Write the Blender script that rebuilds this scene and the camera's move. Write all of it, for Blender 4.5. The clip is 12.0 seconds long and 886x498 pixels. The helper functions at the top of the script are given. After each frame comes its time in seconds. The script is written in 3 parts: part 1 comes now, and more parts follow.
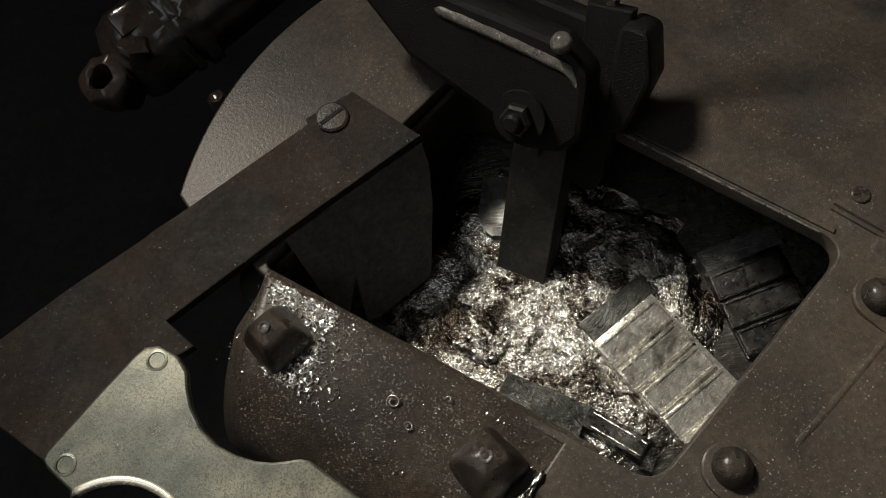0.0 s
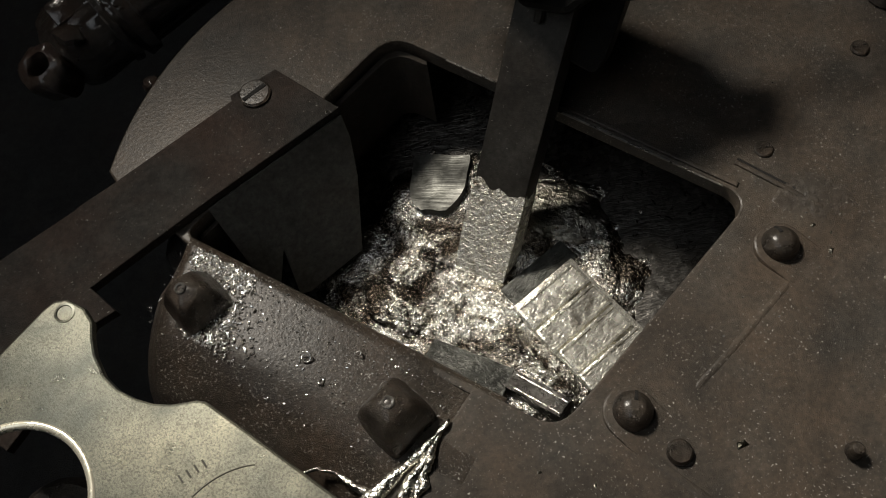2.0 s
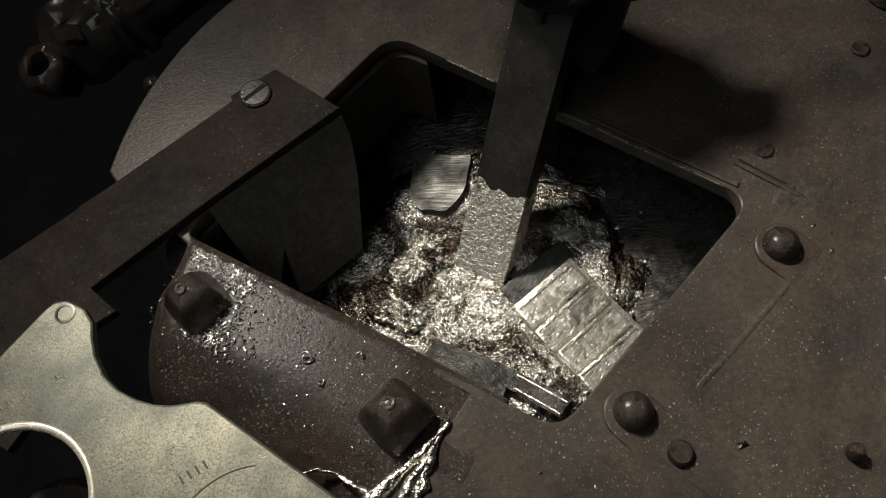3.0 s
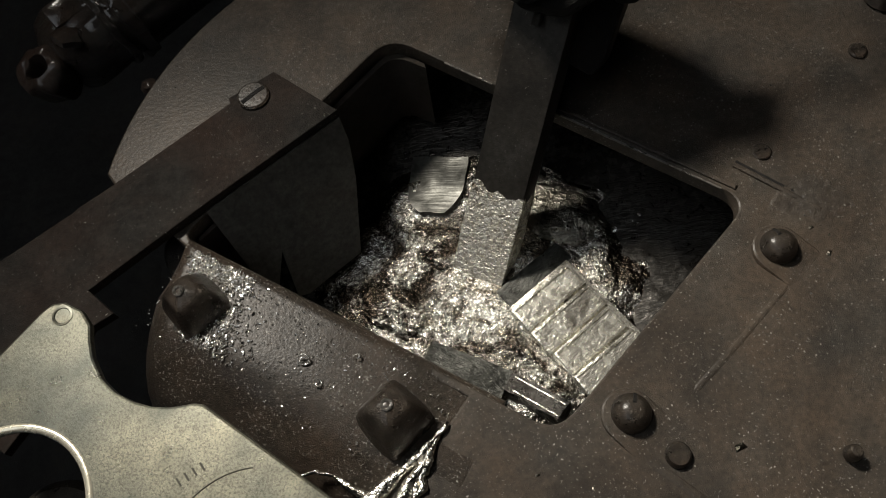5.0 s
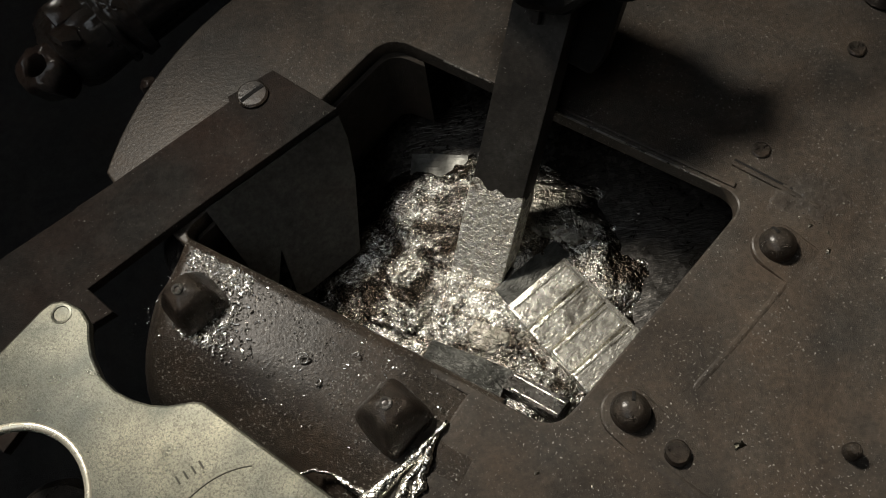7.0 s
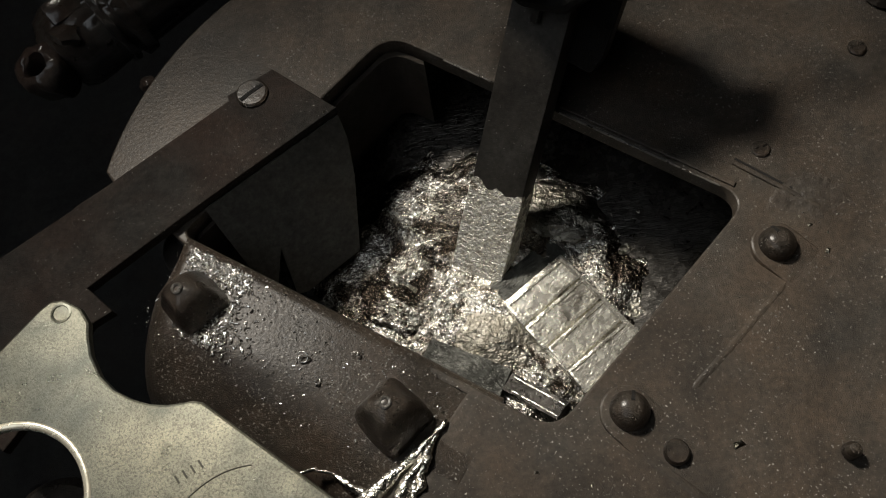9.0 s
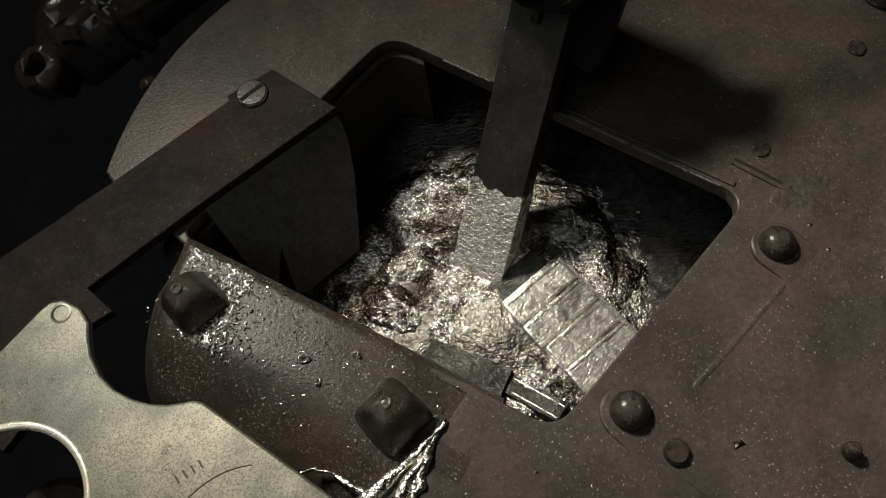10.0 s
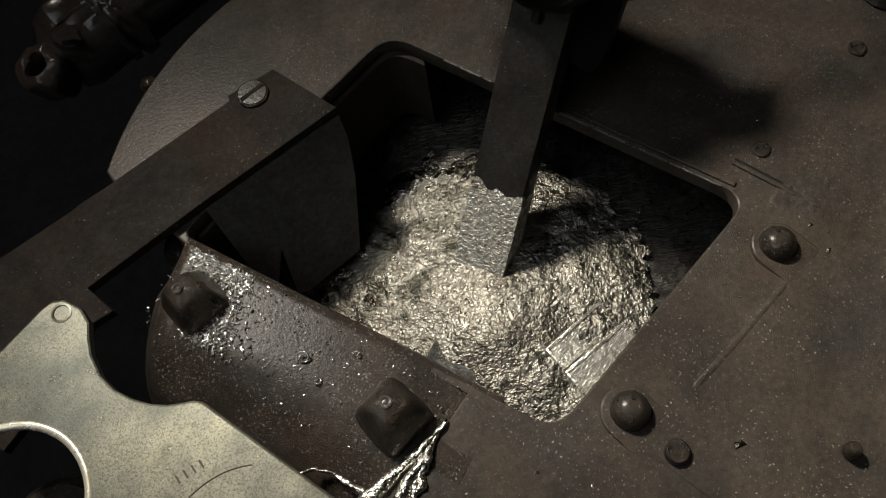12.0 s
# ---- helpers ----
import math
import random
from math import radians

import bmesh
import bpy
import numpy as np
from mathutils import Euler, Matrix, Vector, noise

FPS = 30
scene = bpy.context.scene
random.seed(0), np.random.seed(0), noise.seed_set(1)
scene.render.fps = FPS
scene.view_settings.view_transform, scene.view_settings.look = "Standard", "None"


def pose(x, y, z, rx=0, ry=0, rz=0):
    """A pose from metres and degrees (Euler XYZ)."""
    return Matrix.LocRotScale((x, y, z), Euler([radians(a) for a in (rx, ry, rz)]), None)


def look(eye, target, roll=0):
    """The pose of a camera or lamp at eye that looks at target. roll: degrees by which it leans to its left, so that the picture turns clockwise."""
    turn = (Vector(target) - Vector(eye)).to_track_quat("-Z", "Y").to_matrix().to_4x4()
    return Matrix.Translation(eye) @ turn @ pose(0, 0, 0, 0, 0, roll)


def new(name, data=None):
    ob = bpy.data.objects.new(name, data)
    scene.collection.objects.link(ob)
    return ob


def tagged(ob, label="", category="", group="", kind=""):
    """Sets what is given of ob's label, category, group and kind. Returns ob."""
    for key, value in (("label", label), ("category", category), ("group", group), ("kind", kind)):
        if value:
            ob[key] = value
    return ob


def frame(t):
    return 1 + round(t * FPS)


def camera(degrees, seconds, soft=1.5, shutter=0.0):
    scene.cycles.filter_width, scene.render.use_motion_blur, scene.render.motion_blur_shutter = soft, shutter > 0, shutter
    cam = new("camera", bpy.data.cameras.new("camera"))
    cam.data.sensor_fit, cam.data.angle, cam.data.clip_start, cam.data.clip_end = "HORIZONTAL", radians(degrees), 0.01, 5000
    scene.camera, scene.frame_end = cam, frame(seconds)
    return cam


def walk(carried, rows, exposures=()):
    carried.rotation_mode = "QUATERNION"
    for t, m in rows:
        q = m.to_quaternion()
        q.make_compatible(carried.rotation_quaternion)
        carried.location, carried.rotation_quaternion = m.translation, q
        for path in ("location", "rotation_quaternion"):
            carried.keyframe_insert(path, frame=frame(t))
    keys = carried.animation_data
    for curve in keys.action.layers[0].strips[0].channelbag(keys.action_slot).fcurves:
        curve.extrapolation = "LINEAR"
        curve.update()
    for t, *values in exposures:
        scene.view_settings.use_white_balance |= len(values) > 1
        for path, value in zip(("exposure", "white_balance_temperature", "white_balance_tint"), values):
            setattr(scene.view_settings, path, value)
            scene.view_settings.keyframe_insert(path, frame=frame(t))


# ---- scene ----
cam = camera(56.70, 12.0, soft=0.95, shutter=0.4)
PATH = [
    (0, (0.00920, -0.11734, 0.25651), (-0.00111, 0.00868, -0.01554), -12.15),
    (1.5, (0.00920, -0.11734, 0.25651), (-0.00111, 0.00868, -0.01554), -12.15),
    (2, (0.00907, -0.11741, 0.25652), (-0.00135, 0.00867, -0.01550), -12.19),
    (2.5, (0.00885, -0.11682, 0.25666), (-0.00161, 0.00883, -0.01556), -12.20),
    (3, (0.00875, -0.11674, 0.25674), (-0.00151, 0.00882, -0.01553), -12.11),
    (5, (0.00916, -0.11726, 0.25652), (-0.00066, 0.00945, -0.01523), -11.93),
    (5.5, (0.00926, -0.11721, 0.25653), (-0.00056, 0.00919, -0.01537), -11.95),
    (6, (0.00917, -0.11711, 0.25657), (-0.00047, 0.00907, -0.01544), -11.84),
    (6.5, (0.00950, -0.11740, 0.25640), (-0.00048, 0.00893, -0.01557), -12.00),
    (7, (0.00943, -0.11741, 0.25646), (-0.00045, 0.00888, -0.01549), -11.98),
    (9, (0.00980, -0.11735, 0.25638), (-0.00034, 0.00862, -0.01570), -12.11),
    (10.5, (0.00980, -0.11738, 0.25641), (-0.00034, 0.00860, -0.01567), -12.11),
    (11, (0.00964, -0.11736, 0.25647), (-0.00044, 0.00861, -0.01562), -12.08),
    (12, (0.00954, -0.11743, 0.25642), (-0.00051, 0.00861, -0.01563), -12.05),
]
walk(cam, [(t, look(eye, target, roll)) for t, eye, target, roll in PATH])

# ---- light: one work lamp above the pot in a dark workshop, plus added fill ----
world = bpy.data.worlds.new("workshop_fill")
world.use_nodes = True
world.node_tree.nodes["Background"].inputs[0].default_value = (0.9, 0.95, 1.0, 1)
world.node_tree.nodes["Background"].inputs[1].default_value = 1.2
scene.world = world
bulb = bpy.data.lights.new("work_lamp_light", "SPOT")
bulb.energy, bulb.color, bulb.shadow_soft_size = 67.0, (1.0, 0.93, 0.82), 0.085
bulb.spot_size, bulb.spot_blend = radians(37), 1.0
lamp = new("work_lamp_light", bulb)
lamp.matrix_world = look((-0.38, 0.50, 0.90), (0.165, -0.255, -0.05))
scene.view_settings.exposure = 0.0

MM = 0.001


# ---- materials ----
def shader(name):
    m = bpy.data.materials.new(name)
    m.use_nodes = True
    nt = m.node_tree
    return m, nt, nt.nodes["Principled BSDF"]


def node(nt, kind, **values):
    n = nt.nodes.new(kind)
    for key, value in values.items():
        n.inputs[key.replace("_", " ")].default_value = value
    return n


def noise_at(nt, scale, detail=6.0, rough=0.6, distort=0.0, stretch=None):
    co = nt.nodes.new("ShaderNodeTexCoord")
    src = co.outputs["Object"]
    if stretch:
        mp = nt.nodes.new("ShaderNodeMapping")
        mp.inputs["Scale"].default_value = stretch[0]
        mp.inputs["Rotation"].default_value = stretch[1]
        nt.links.new(src, mp.inputs["Vector"])
        src = mp.outputs[0]
    n = node(nt, "ShaderNodeTexNoise", Scale=scale, Detail=detail, Roughness=rough, Distortion=distort)
    nt.links.new(src, n.inputs["Vector"])
    return n.outputs["Fac"]


def ramp(nt, fac, stops):
    r = nt.nodes.new("ShaderNodeValToRGB")
    while len(r.color_ramp.elements) < len(stops):
        r.color_ramp.elements.new(0.5)
    for e, (p, c) in zip(r.color_ramp.elements, stops):
        e.position, e.color = p, (*c, 1) if len(c) == 3 else c
    nt.links.new(fac, r.inputs[0])
    return r.outputs[0]


def grey(v):
    return (v, v, v)


def mix(nt, fac, a, b, blend="MIX"):
    m = nt.nodes.new("ShaderNodeMix")
    m.data_type, m.blend_type = "RGBA", blend
    for sock, value in ((m.inputs[0], fac), (m.inputs[6], a), (m.inputs[7], b)):
        if isinstance(value, (int, float)):
            sock.default_value = value
        elif isinstance(value, tuple):
            sock.default_value = (*value, 1)
        else:
            nt.links.new(value, sock)
    return m.outputs[2]


def bump(nt, bsdf, layers):
    prev = None
    for fac, strength, dist in layers:
        b = node(nt, "ShaderNodeBump", Strength=strength, Distance=dist)
        nt.links.new(fac, b.inputs["Height"])
        if prev:
            nt.links.new(prev, b.inputs["Normal"])
        prev = b.outputs[0]
    nt.links.new(prev, bsdf.inputs["Normal"])


def iron(name, dark, light, rust, rough=0.5, metal=0.35, specks=0.65, rusty=0.55, grain=1.0, oil=0.5, shine=0.5, gloss=0.30):
    """Oily cast iron with rust stains and bright specks: spattered type metal and painted glints."""
    m, nt, b = shader(name)
    base = ramp(nt, noise_at(nt, 90, 8, 0.65), [(0.3, dark), (0.72, light)])
    stain = ramp(nt, noise_at(nt, 26, 5, 0.6), [(rusty - 0.12, grey(0)), (rusty + 0.18, grey(1))])
    base = mix(nt, stain, base, rust)
    oily = ramp(nt, noise_at(nt, 17, 6, 0.7, 0.8), [(0.33, grey(0.50)), (0.66, grey(1.25))])
    base = mix(nt, 1.0, base, oily, "MULTIPLY")
    speck = ramp(nt, noise_at(nt, 1250, 4, 0.6, 0.5), [(specks - 0.035, grey(0)), (specks + 0.005, grey(1))])
    drift = ramp(nt, noise_at(nt, 38, 5, 0.65), [(0.42, grey(0.08)), (0.58, grey(1))])
    mottle = ramp(nt, noise_at(nt, 460, 4, 0.7), [(0.32, grey(0.62)), (0.70, grey(1.45))])
    base = mix(nt, 0.8, base, mottle, "MULTIPLY")
    speck = mix(nt, 1.0, speck, drift, "MULTIPLY")
    base = mix(nt, speck, base, (0.50, 0.48, 0.43))
    nt.links.new(base, b.inputs["Base Color"])
    nt.links.new(ramp(nt, noise_at(nt, 140, 6, 0.7), [(0.25, grey(rough - 0.12)), (0.75, grey(rough + 0.16))]), b.inputs["Roughness"])
    b.inputs["Metallic"].default_value = metal
    b.inputs["Specular IOR Level"].default_value = shine
    b.inputs["Coat Weight"].default_value, b.inputs["Coat Roughness"].default_value = oil, gloss
    film = node(nt, "ShaderNodeBump", Strength=0.2, Distance=0.0005)
    nt.links.new(noise_at(nt, 700, 3, 0.6), film.inputs["Height"])
    nt.links.new(film.outputs[0], b.inputs["Coat Normal"])
    bump(nt, b, [(noise_at(nt, 2100, 3, 0.7), 1.0 * grain, 0.0007), (noise_at(nt, 420, 4, 0.6), 0.13 * grain, 0.0008), (noise_at(nt, 30, 3, 0.5), 0.12, 0.002)])
    return m


def melt_metal(name, bright, film, rough, amount, fine=1.0, stretch=None, metal=1.0, size=520, oxide=None, spread=0.5):
    """Type metal, molten or half set, under broken oxide skin, with dark drifts of oxide where given."""
    m, nt, b = shader(name)
    patch = ramp(nt, noise_at(nt, 120, 7, 0.7, 1.2), [(amount - 0.1, grey(0)), (amount + 0.12, grey(1))])
    base = mix(nt, patch, bright, film)
    if oxide:
        drift = ramp(nt, noise_at(nt, 48, 8, 0.72, 0.9), [(spread - 0.02, grey(0)), (spread + 0.09, grey(1))])
        base = mix(nt, drift, base, oxide)
    nt.links.new(base, b.inputs["Base Color"])
    nt.links.new(ramp(nt, noise_at(nt, 300, 5, 0.6), [(0.3, grey(rough - 0.08)), (0.75, grey(rough + 0.10))]), b.inputs["Roughness"])
    b.inputs["Metallic"].default_value = metal
    bump(nt, b, [(noise_at(nt, size, 2, 0.5, 0.6, stretch), 0.9 * fine, 0.0014), (noise_at(nt, 1900, 1, 0.5), 0.35 * fine, 0.0006)])
    return m


COVER = iron("cast_iron_cover", (0.033, 0.029, 0.024), (0.080, 0.070, 0.057), (0.088, 0.064, 0.044), rough=0.55, specks=0.668, rusty=0.48, grain=0.75, oil=0.22)
RUSTY = iron("rusty_cast_iron", (0.050, 0.044, 0.037), (0.100, 0.087, 0.072), (0.098, 0.074, 0.055), 0.48, 0.35, 0.66, 0.48)
FLANGE = iron("cast_iron_flange", (0.048, 0.039, 0.030), (0.088, 0.073, 0.057), (0.094, 0.066, 0.046), 0.36, 0.65, 0.63, 0.5, 1.1, 0.28, 0.5, 0.30)
BAR = iron("steel_bar_blackened", (0.015, 0.0135, 0.012), (0.040, 0.036, 0.031), (0.036, 0.023, 0.017), 0.52, 0.1, 0.70, 0.5, 0.6, 0.0, 0.16)
SOOT_SHADE = iron("soot_and_shade_iron", (0.007, 0.0065, 0.006), (0.016, 0.014, 0.012), (0.018, 0.013, 0.010), 0.6, 0.1, 0.85, oil=0.0)
FLAPM = iron("grey_sheet_steel", (0.085, 0.082, 0.074), (0.125, 0.12, 0.108), (0.11, 0.092, 0.076), 0.55, 0.2, 0.80, 0.58, 0.3, 0.0)
OILY = iron("oily_black_iron", (0.018, 0.015, 0.012), (0.085, 0.070, 0.056), (0.115, 0.070, 0.046), 0.32, 0.15, 0.70, 0.56, 2.4, 0.8, 0.5, 0.14)
GREASE = iron("greasy_brown_iron", (0.030, 0.024, 0.018), (0.095, 0.074, 0.058), (0.120, 0.066, 0.043), 0.40, 0.15, 0.70, 0.5, 2.2, 0.6, 0.5, 0.16)
BOLT = iron("browned_bolt_steel", (0.030, 0.025, 0.020), (0.090, 0.074, 0.057), (0.080, 0.050, 0.032), 0.31, 0.65, 0.70, grain=0.8, oil=0.45, gloss=0.26)
STEEL = iron("dark_forged_steel", (0.005, 0.0047, 0.0043), (0.013, 0.012, 0.0105), (0.012, 0.010, 0.0085), 0.38, 0.4, 0.80, 0.6, 0.8, 0.12, 0.25)
WORN_GLINT = iron("rubbed_steel_and_glint", (0.14, 0.13, 0.115), (0.30, 0.28, 0.25), (0.10, 0.09, 0.075), 0.30, 0.8, 0.62, 0.6, 1.2)
LIP_GLINT = iron("rubbed_lip_highlight", (0.22, 0.20, 0.175), (0.45, 0.42, 0.37), (0.12, 0.10, 0.08), 0.28, 0.85, 0.66, 0.55, 1.2)
PIGM = iron("dull_type_metal", (0.044, 0.042, 0.037), (0.084, 0.079, 0.070), (0.054, 0.046, 0.038), 0.46, 0.6, 0.72, 0.5, 0.35)
LIT_WALL = iron("bounce_lit_wall_sheet", (0.028, 0.023, 0.017), (0.048, 0.039, 0.029), (0.044, 0.028, 0.019), 0.6, 0.1, 0.8, oil=0.0)
BED = iron("black_machine_casting", (0.010, 0.010, 0.009), (0.022, 0.020, 0.018), (0.018, 0.014, 0.011), 0.7, 0.0, 0.9, oil=0.0)
POOL = melt_metal("shaded_molten_metal", (0.085, 0.080, 0.072), (0.030, 0.027, 0.023), 0.26, 0.50, 0.35, ((1, 5, 1), (0, 0, 0.65)), 0.6, 200)
FLAKEM = melt_metal("scattered_lead_flakes", (0.93, 0.91, 0.86), (0.70, 0.68, 0.63), 0.16, 0.6, 0.5, None, 0.85)
MELT = melt_metal("molten_type_metal", (0.92, 0.89, 0.82), (0.26, 0.232, 0.188), 0.22, 0.48, 0.85, None, 1.0, 800, (0.055, 0.044, 0.033), 0.47)
CRUST = melt_metal("frozen_dross_crust", (0.29, 0.276, 0.238), (0.15, 0.137, 0.112), 0.32, 0.50, 0.58, None, 1.0, 750, (0.055, 0.053, 0.041), 0.52)
SILVER = melt_metal("bright_lead_film", (0.80, 0.77, 0.70), (0.50, 0.47, 0.41), 0.25, 0.62, 0.7)
SKIN = melt_metal("wet_lead_skin", (0.96, 0.93, 0.84), (0.80, 0.75, 0.63), 0.27, 0.54, 1.5, None, 0.55, 700, (0.24, 0.195, 0.14), 0.54)
BRUSHED = melt_metal("brushed_slug_metal", (0.17, 0.17, 0.155), (0.075, 0.075, 0.066), 0.40, 0.50, 0.14, ((0.10, 1.3, 1), (0, 0, 0.1)), 0.7)
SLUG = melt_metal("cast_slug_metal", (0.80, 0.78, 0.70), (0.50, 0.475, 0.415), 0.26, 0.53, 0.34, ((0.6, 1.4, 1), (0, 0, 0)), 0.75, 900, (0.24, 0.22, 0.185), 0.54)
DARKSLUG = melt_metal("shade_dark_slug_metal", (0.070, 0.067, 0.062), (0.025, 0.023, 0.021), 0.30, 0.50, 0.4, ((1, 6, 1), (0, 0, 0.6)))

GREYSLUG = melt_metal("grey_slug_metal", (0.12, 0.122, 0.11), (0.035, 0.035, 0.031), 0.36, 0.5, 0.6, ((1, 3, 1), (0, 0, 0.6)), 0.5, 500)


def gauge_metal():
    m, nt, b = shader("worn_nickel_plate")
    base = ramp(nt, noise_at(nt, 70, 7, 0.65), [(0.3, (0.088, 0.092, 0.079)), (0.7, (0.178, 0.176, 0.146))])
    tarnish = ramp(nt, noise_at(nt, 18, 4, 0.6), [(0.36, (0.62, 0.68, 0.72)), (0.64, (1.30, 1.24, 1.10))])
    base = mix(nt, 1.0, base, tarnish, "MULTIPLY")
    blot = ramp(nt, noise_at(nt, 1700, 5, 0.7), [(0.46, grey(0)), (0.60, grey(0.75))])
    nt.links.new(mix(nt, blot, base, (0.062, 0.061, 0.051)), b.inputs["Base Color"])
    nt.links.new(ramp(nt, noise_at(nt, 160, 6, 0.7), [(0.3, grey(0.25)), (0.75, grey(0.42))]), b.inputs["Roughness"])
    b.inputs["Metallic"].default_value = 0.8
    bump(nt, b, [(noise_at(nt, 3200, 2, 0.6), 0.22, 0.0003), (noise_at(nt, 60, 3, 0.5), 0.05, 0.0015)])
    return m


GAUGE = gauge_metal()


def plaster(name, a, b2):
    m, nt, b = shader(name)
    nt.links.new(ramp(nt, noise_at(nt, 6, 6, 0.6), [(0.3, a), (0.7, b2)]), b.inputs["Base Color"])
    b.inputs["Roughness"].default_value = 0.9
    bump(nt, b, [(noise_at(nt, 80, 4, 0.6), 0.3, 0.004)])
    return m


MARKM = plaster("worn_engraving", (0.050, 0.050, 0.040), (0.075, 0.070, 0.055))
GLAREM = melt_metal("rim_glare_metal", (0.85, 0.80, 0.64), (0.60, 0.55, 0.42), 0.26, 0.6, 0.08, None, 0.6)
WALLM = plaster("grimy_workshop_wall", (0.05, 0.05, 0.05), (0.08, 0.078, 0.072))


# ---- building helpers (lengths in millimetres) ----
def part(name, bm, material, parent=None, label="", smooth=30):
    me = bpy.data.meshes.new(name)
    bmesh.ops.recalc_face_normals(bm, faces=bm.faces[:])
    bmesh.ops.scale(bm, vec=(MM, MM, MM), verts=bm.verts[:])
    for f in bm.faces:
        f.smooth = True
    for e in bm.edges:
        if len(e.link_faces) == 2 and e.calc_face_angle(0) > radians(smooth):
            e.smooth = False
    bm.to_mesh(me)
    bm.free()
    me.materials.append(material)
    ob = new(name, me)
    if parent:
        ob.parent = parent
    if label:
        tagged(ob, label)
    return ob


def thing(name, label, category, group="", kind=""):
    return tagged(new(name), label, category, group, kind)


def offset(loop, d):
    """A closed loop moved inwards (counter-clockwise loops) by d."""
    out, n = [], len(loop)
    for i, p in enumerate(loop):
        a, b = Vector(loop[i - 1]), Vector(loop[(i + 1) % n])
        p = Vector(p)
        u, v = (p - a).normalized(), (b - p).normalized()
        nrm = Vector((-(u.y + v.y), u.x + v.x))
        if nrm.length < 1e-6:
            nrm = Vector((-u.y, u.x))
        nrm.normalize()
        k = max(0.4, nrm.dot(Vector((-u.y, u.x))))
        out.append(tuple(p + nrm * d / k))
    return out


def ccw(loop):
    area = sum(a[0] * b[1] - b[0] * a[1] for a, b in zip(loop, loop[1:] + loop[:1]))
    return list(loop) if area > 0 else list(loop)[::-1]


def rounded(corners, r, n=5):
    """A polygon with its corners rounded by radius r (one number or one a corner)."""
    out, k = [], len(corners)
    for i, p in enumerate(corners):
        rr = r[i] if isinstance(r, (list, tuple)) else r
        p, a, b = Vector(p), Vector(corners[i - 1]), Vector(corners[(i + 1) % k])
        if rr <= 0:
            out.append(tuple(p))
            continue
        u, v = (a - p).normalized(), (b - p).normalized()
        half = max(u.angle(v) / 2, 0.05)
        t = min(rr / math.tan(half), 0.48 * (a - p).length, 0.48 * (b - p).length)
        s, e = p + u * t, p + v * t
        for j in range(n + 1):
            w = j / n
            out.append(tuple((1 - w) ** 2 * s + 2 * w * (1 - w) * p + w * w * e))
    return out


def slab(outer, z0, z1, r=0.6, holes=(), wobble=0.0):
    """A plate between two heights, with holes and rounded upper rims."""
    bm = bmesh.new()
    loops = [(ccw(outer), 1)] + [(ccw(h), -1) for h in holes]
    tops, bottoms = [], []
    for loop, sign in loops:
        rings = []
        for inset, z in ((0, z0), (0, z1 - r), (0.3 * r, z1 - 0.3 * r), (r, z1)):
            ring = offset(loop, sign * inset) if inset else loop
            rings.append([bm.verts.new((x, y, z + (wobble * noise.noise((x * 0.05, y * 0.05, 3)) if wobble else 0))) for x, y in ring])
        n = len(loop)
        for a, b in zip(rings, rings[1:]):
            for i in range(n):
                bm.faces.new((a[i], a[(i + 1) % n], b[(i + 1) % n], b[i]))
        tops += [bm.edges.get((rings[-1][i], rings[-1][(i + 1) % n])) for i in range(n)]
        bottoms += [bm.edges.get((rings[0][i], rings[0][(i + 1) % n])) for i in range(n)]
    for e in tops + bottoms:
        e.smooth = False
    bmesh.ops.triangle_fill(bm, edges=tops, use_beauty=True)
    bmesh.ops.triangle_fill(bm, edges=bottoms, use_beauty=True)
    return bm


def lathe(profile, n=24, m=None, bm=None):
    """A turned body about z from (radius, height) pairs."""
    bm = bm or bmesh.new()
    rings = []
    for rad, z in profile:
        if rad <= 0:
            rings.append([bm.verts.new((0, 0, z))])
        else:
            rings.append([bm.verts.new((rad * math.cos(2 * math.pi * i / n), rad * math.sin(2 * math.pi * i / n), z)) for i in range(n)])
    for a, b in zip(rings, rings[1:]):
        for i in range(n):
            j = (i + 1) % n
            if len(a) == 1:
                bm.faces.new((a[0], b[j], b[i]))
            elif len(b) == 1:
                bm.faces.new((a[i], a[j], b[0]))
            else:
                bm.faces.new((a[i], a[j], b[j], b[i]))
    if m:
        bmesh.ops.transform(bm, matrix=m, verts=[v for ring in rings for v in ring])
    return bm


def block(x0, x1, y0, y1, z0, z1, r=0.6, m=None):
    bm = bmesh.new()
    bmesh.ops.create_cube(bm, size=1)
    bmesh.ops.transform(bm, matrix=Matrix.Translation(((x0 + x1) / 2, (y0 + y1) / 2, (z0 + z1) / 2)) @ Matrix.Diagonal((x1 - x0, y1 - y0, z1 - z0, 1)), verts=bm.verts[:])
    if r:
        bmesh.ops.bevel(bm, geom=bm.edges[:], offset=r, segments=2, affect="EDGES", profile=0.6)
    if m:
        bmesh.ops.transform(bm, matrix=m, verts=bm.verts[:])
    return bm


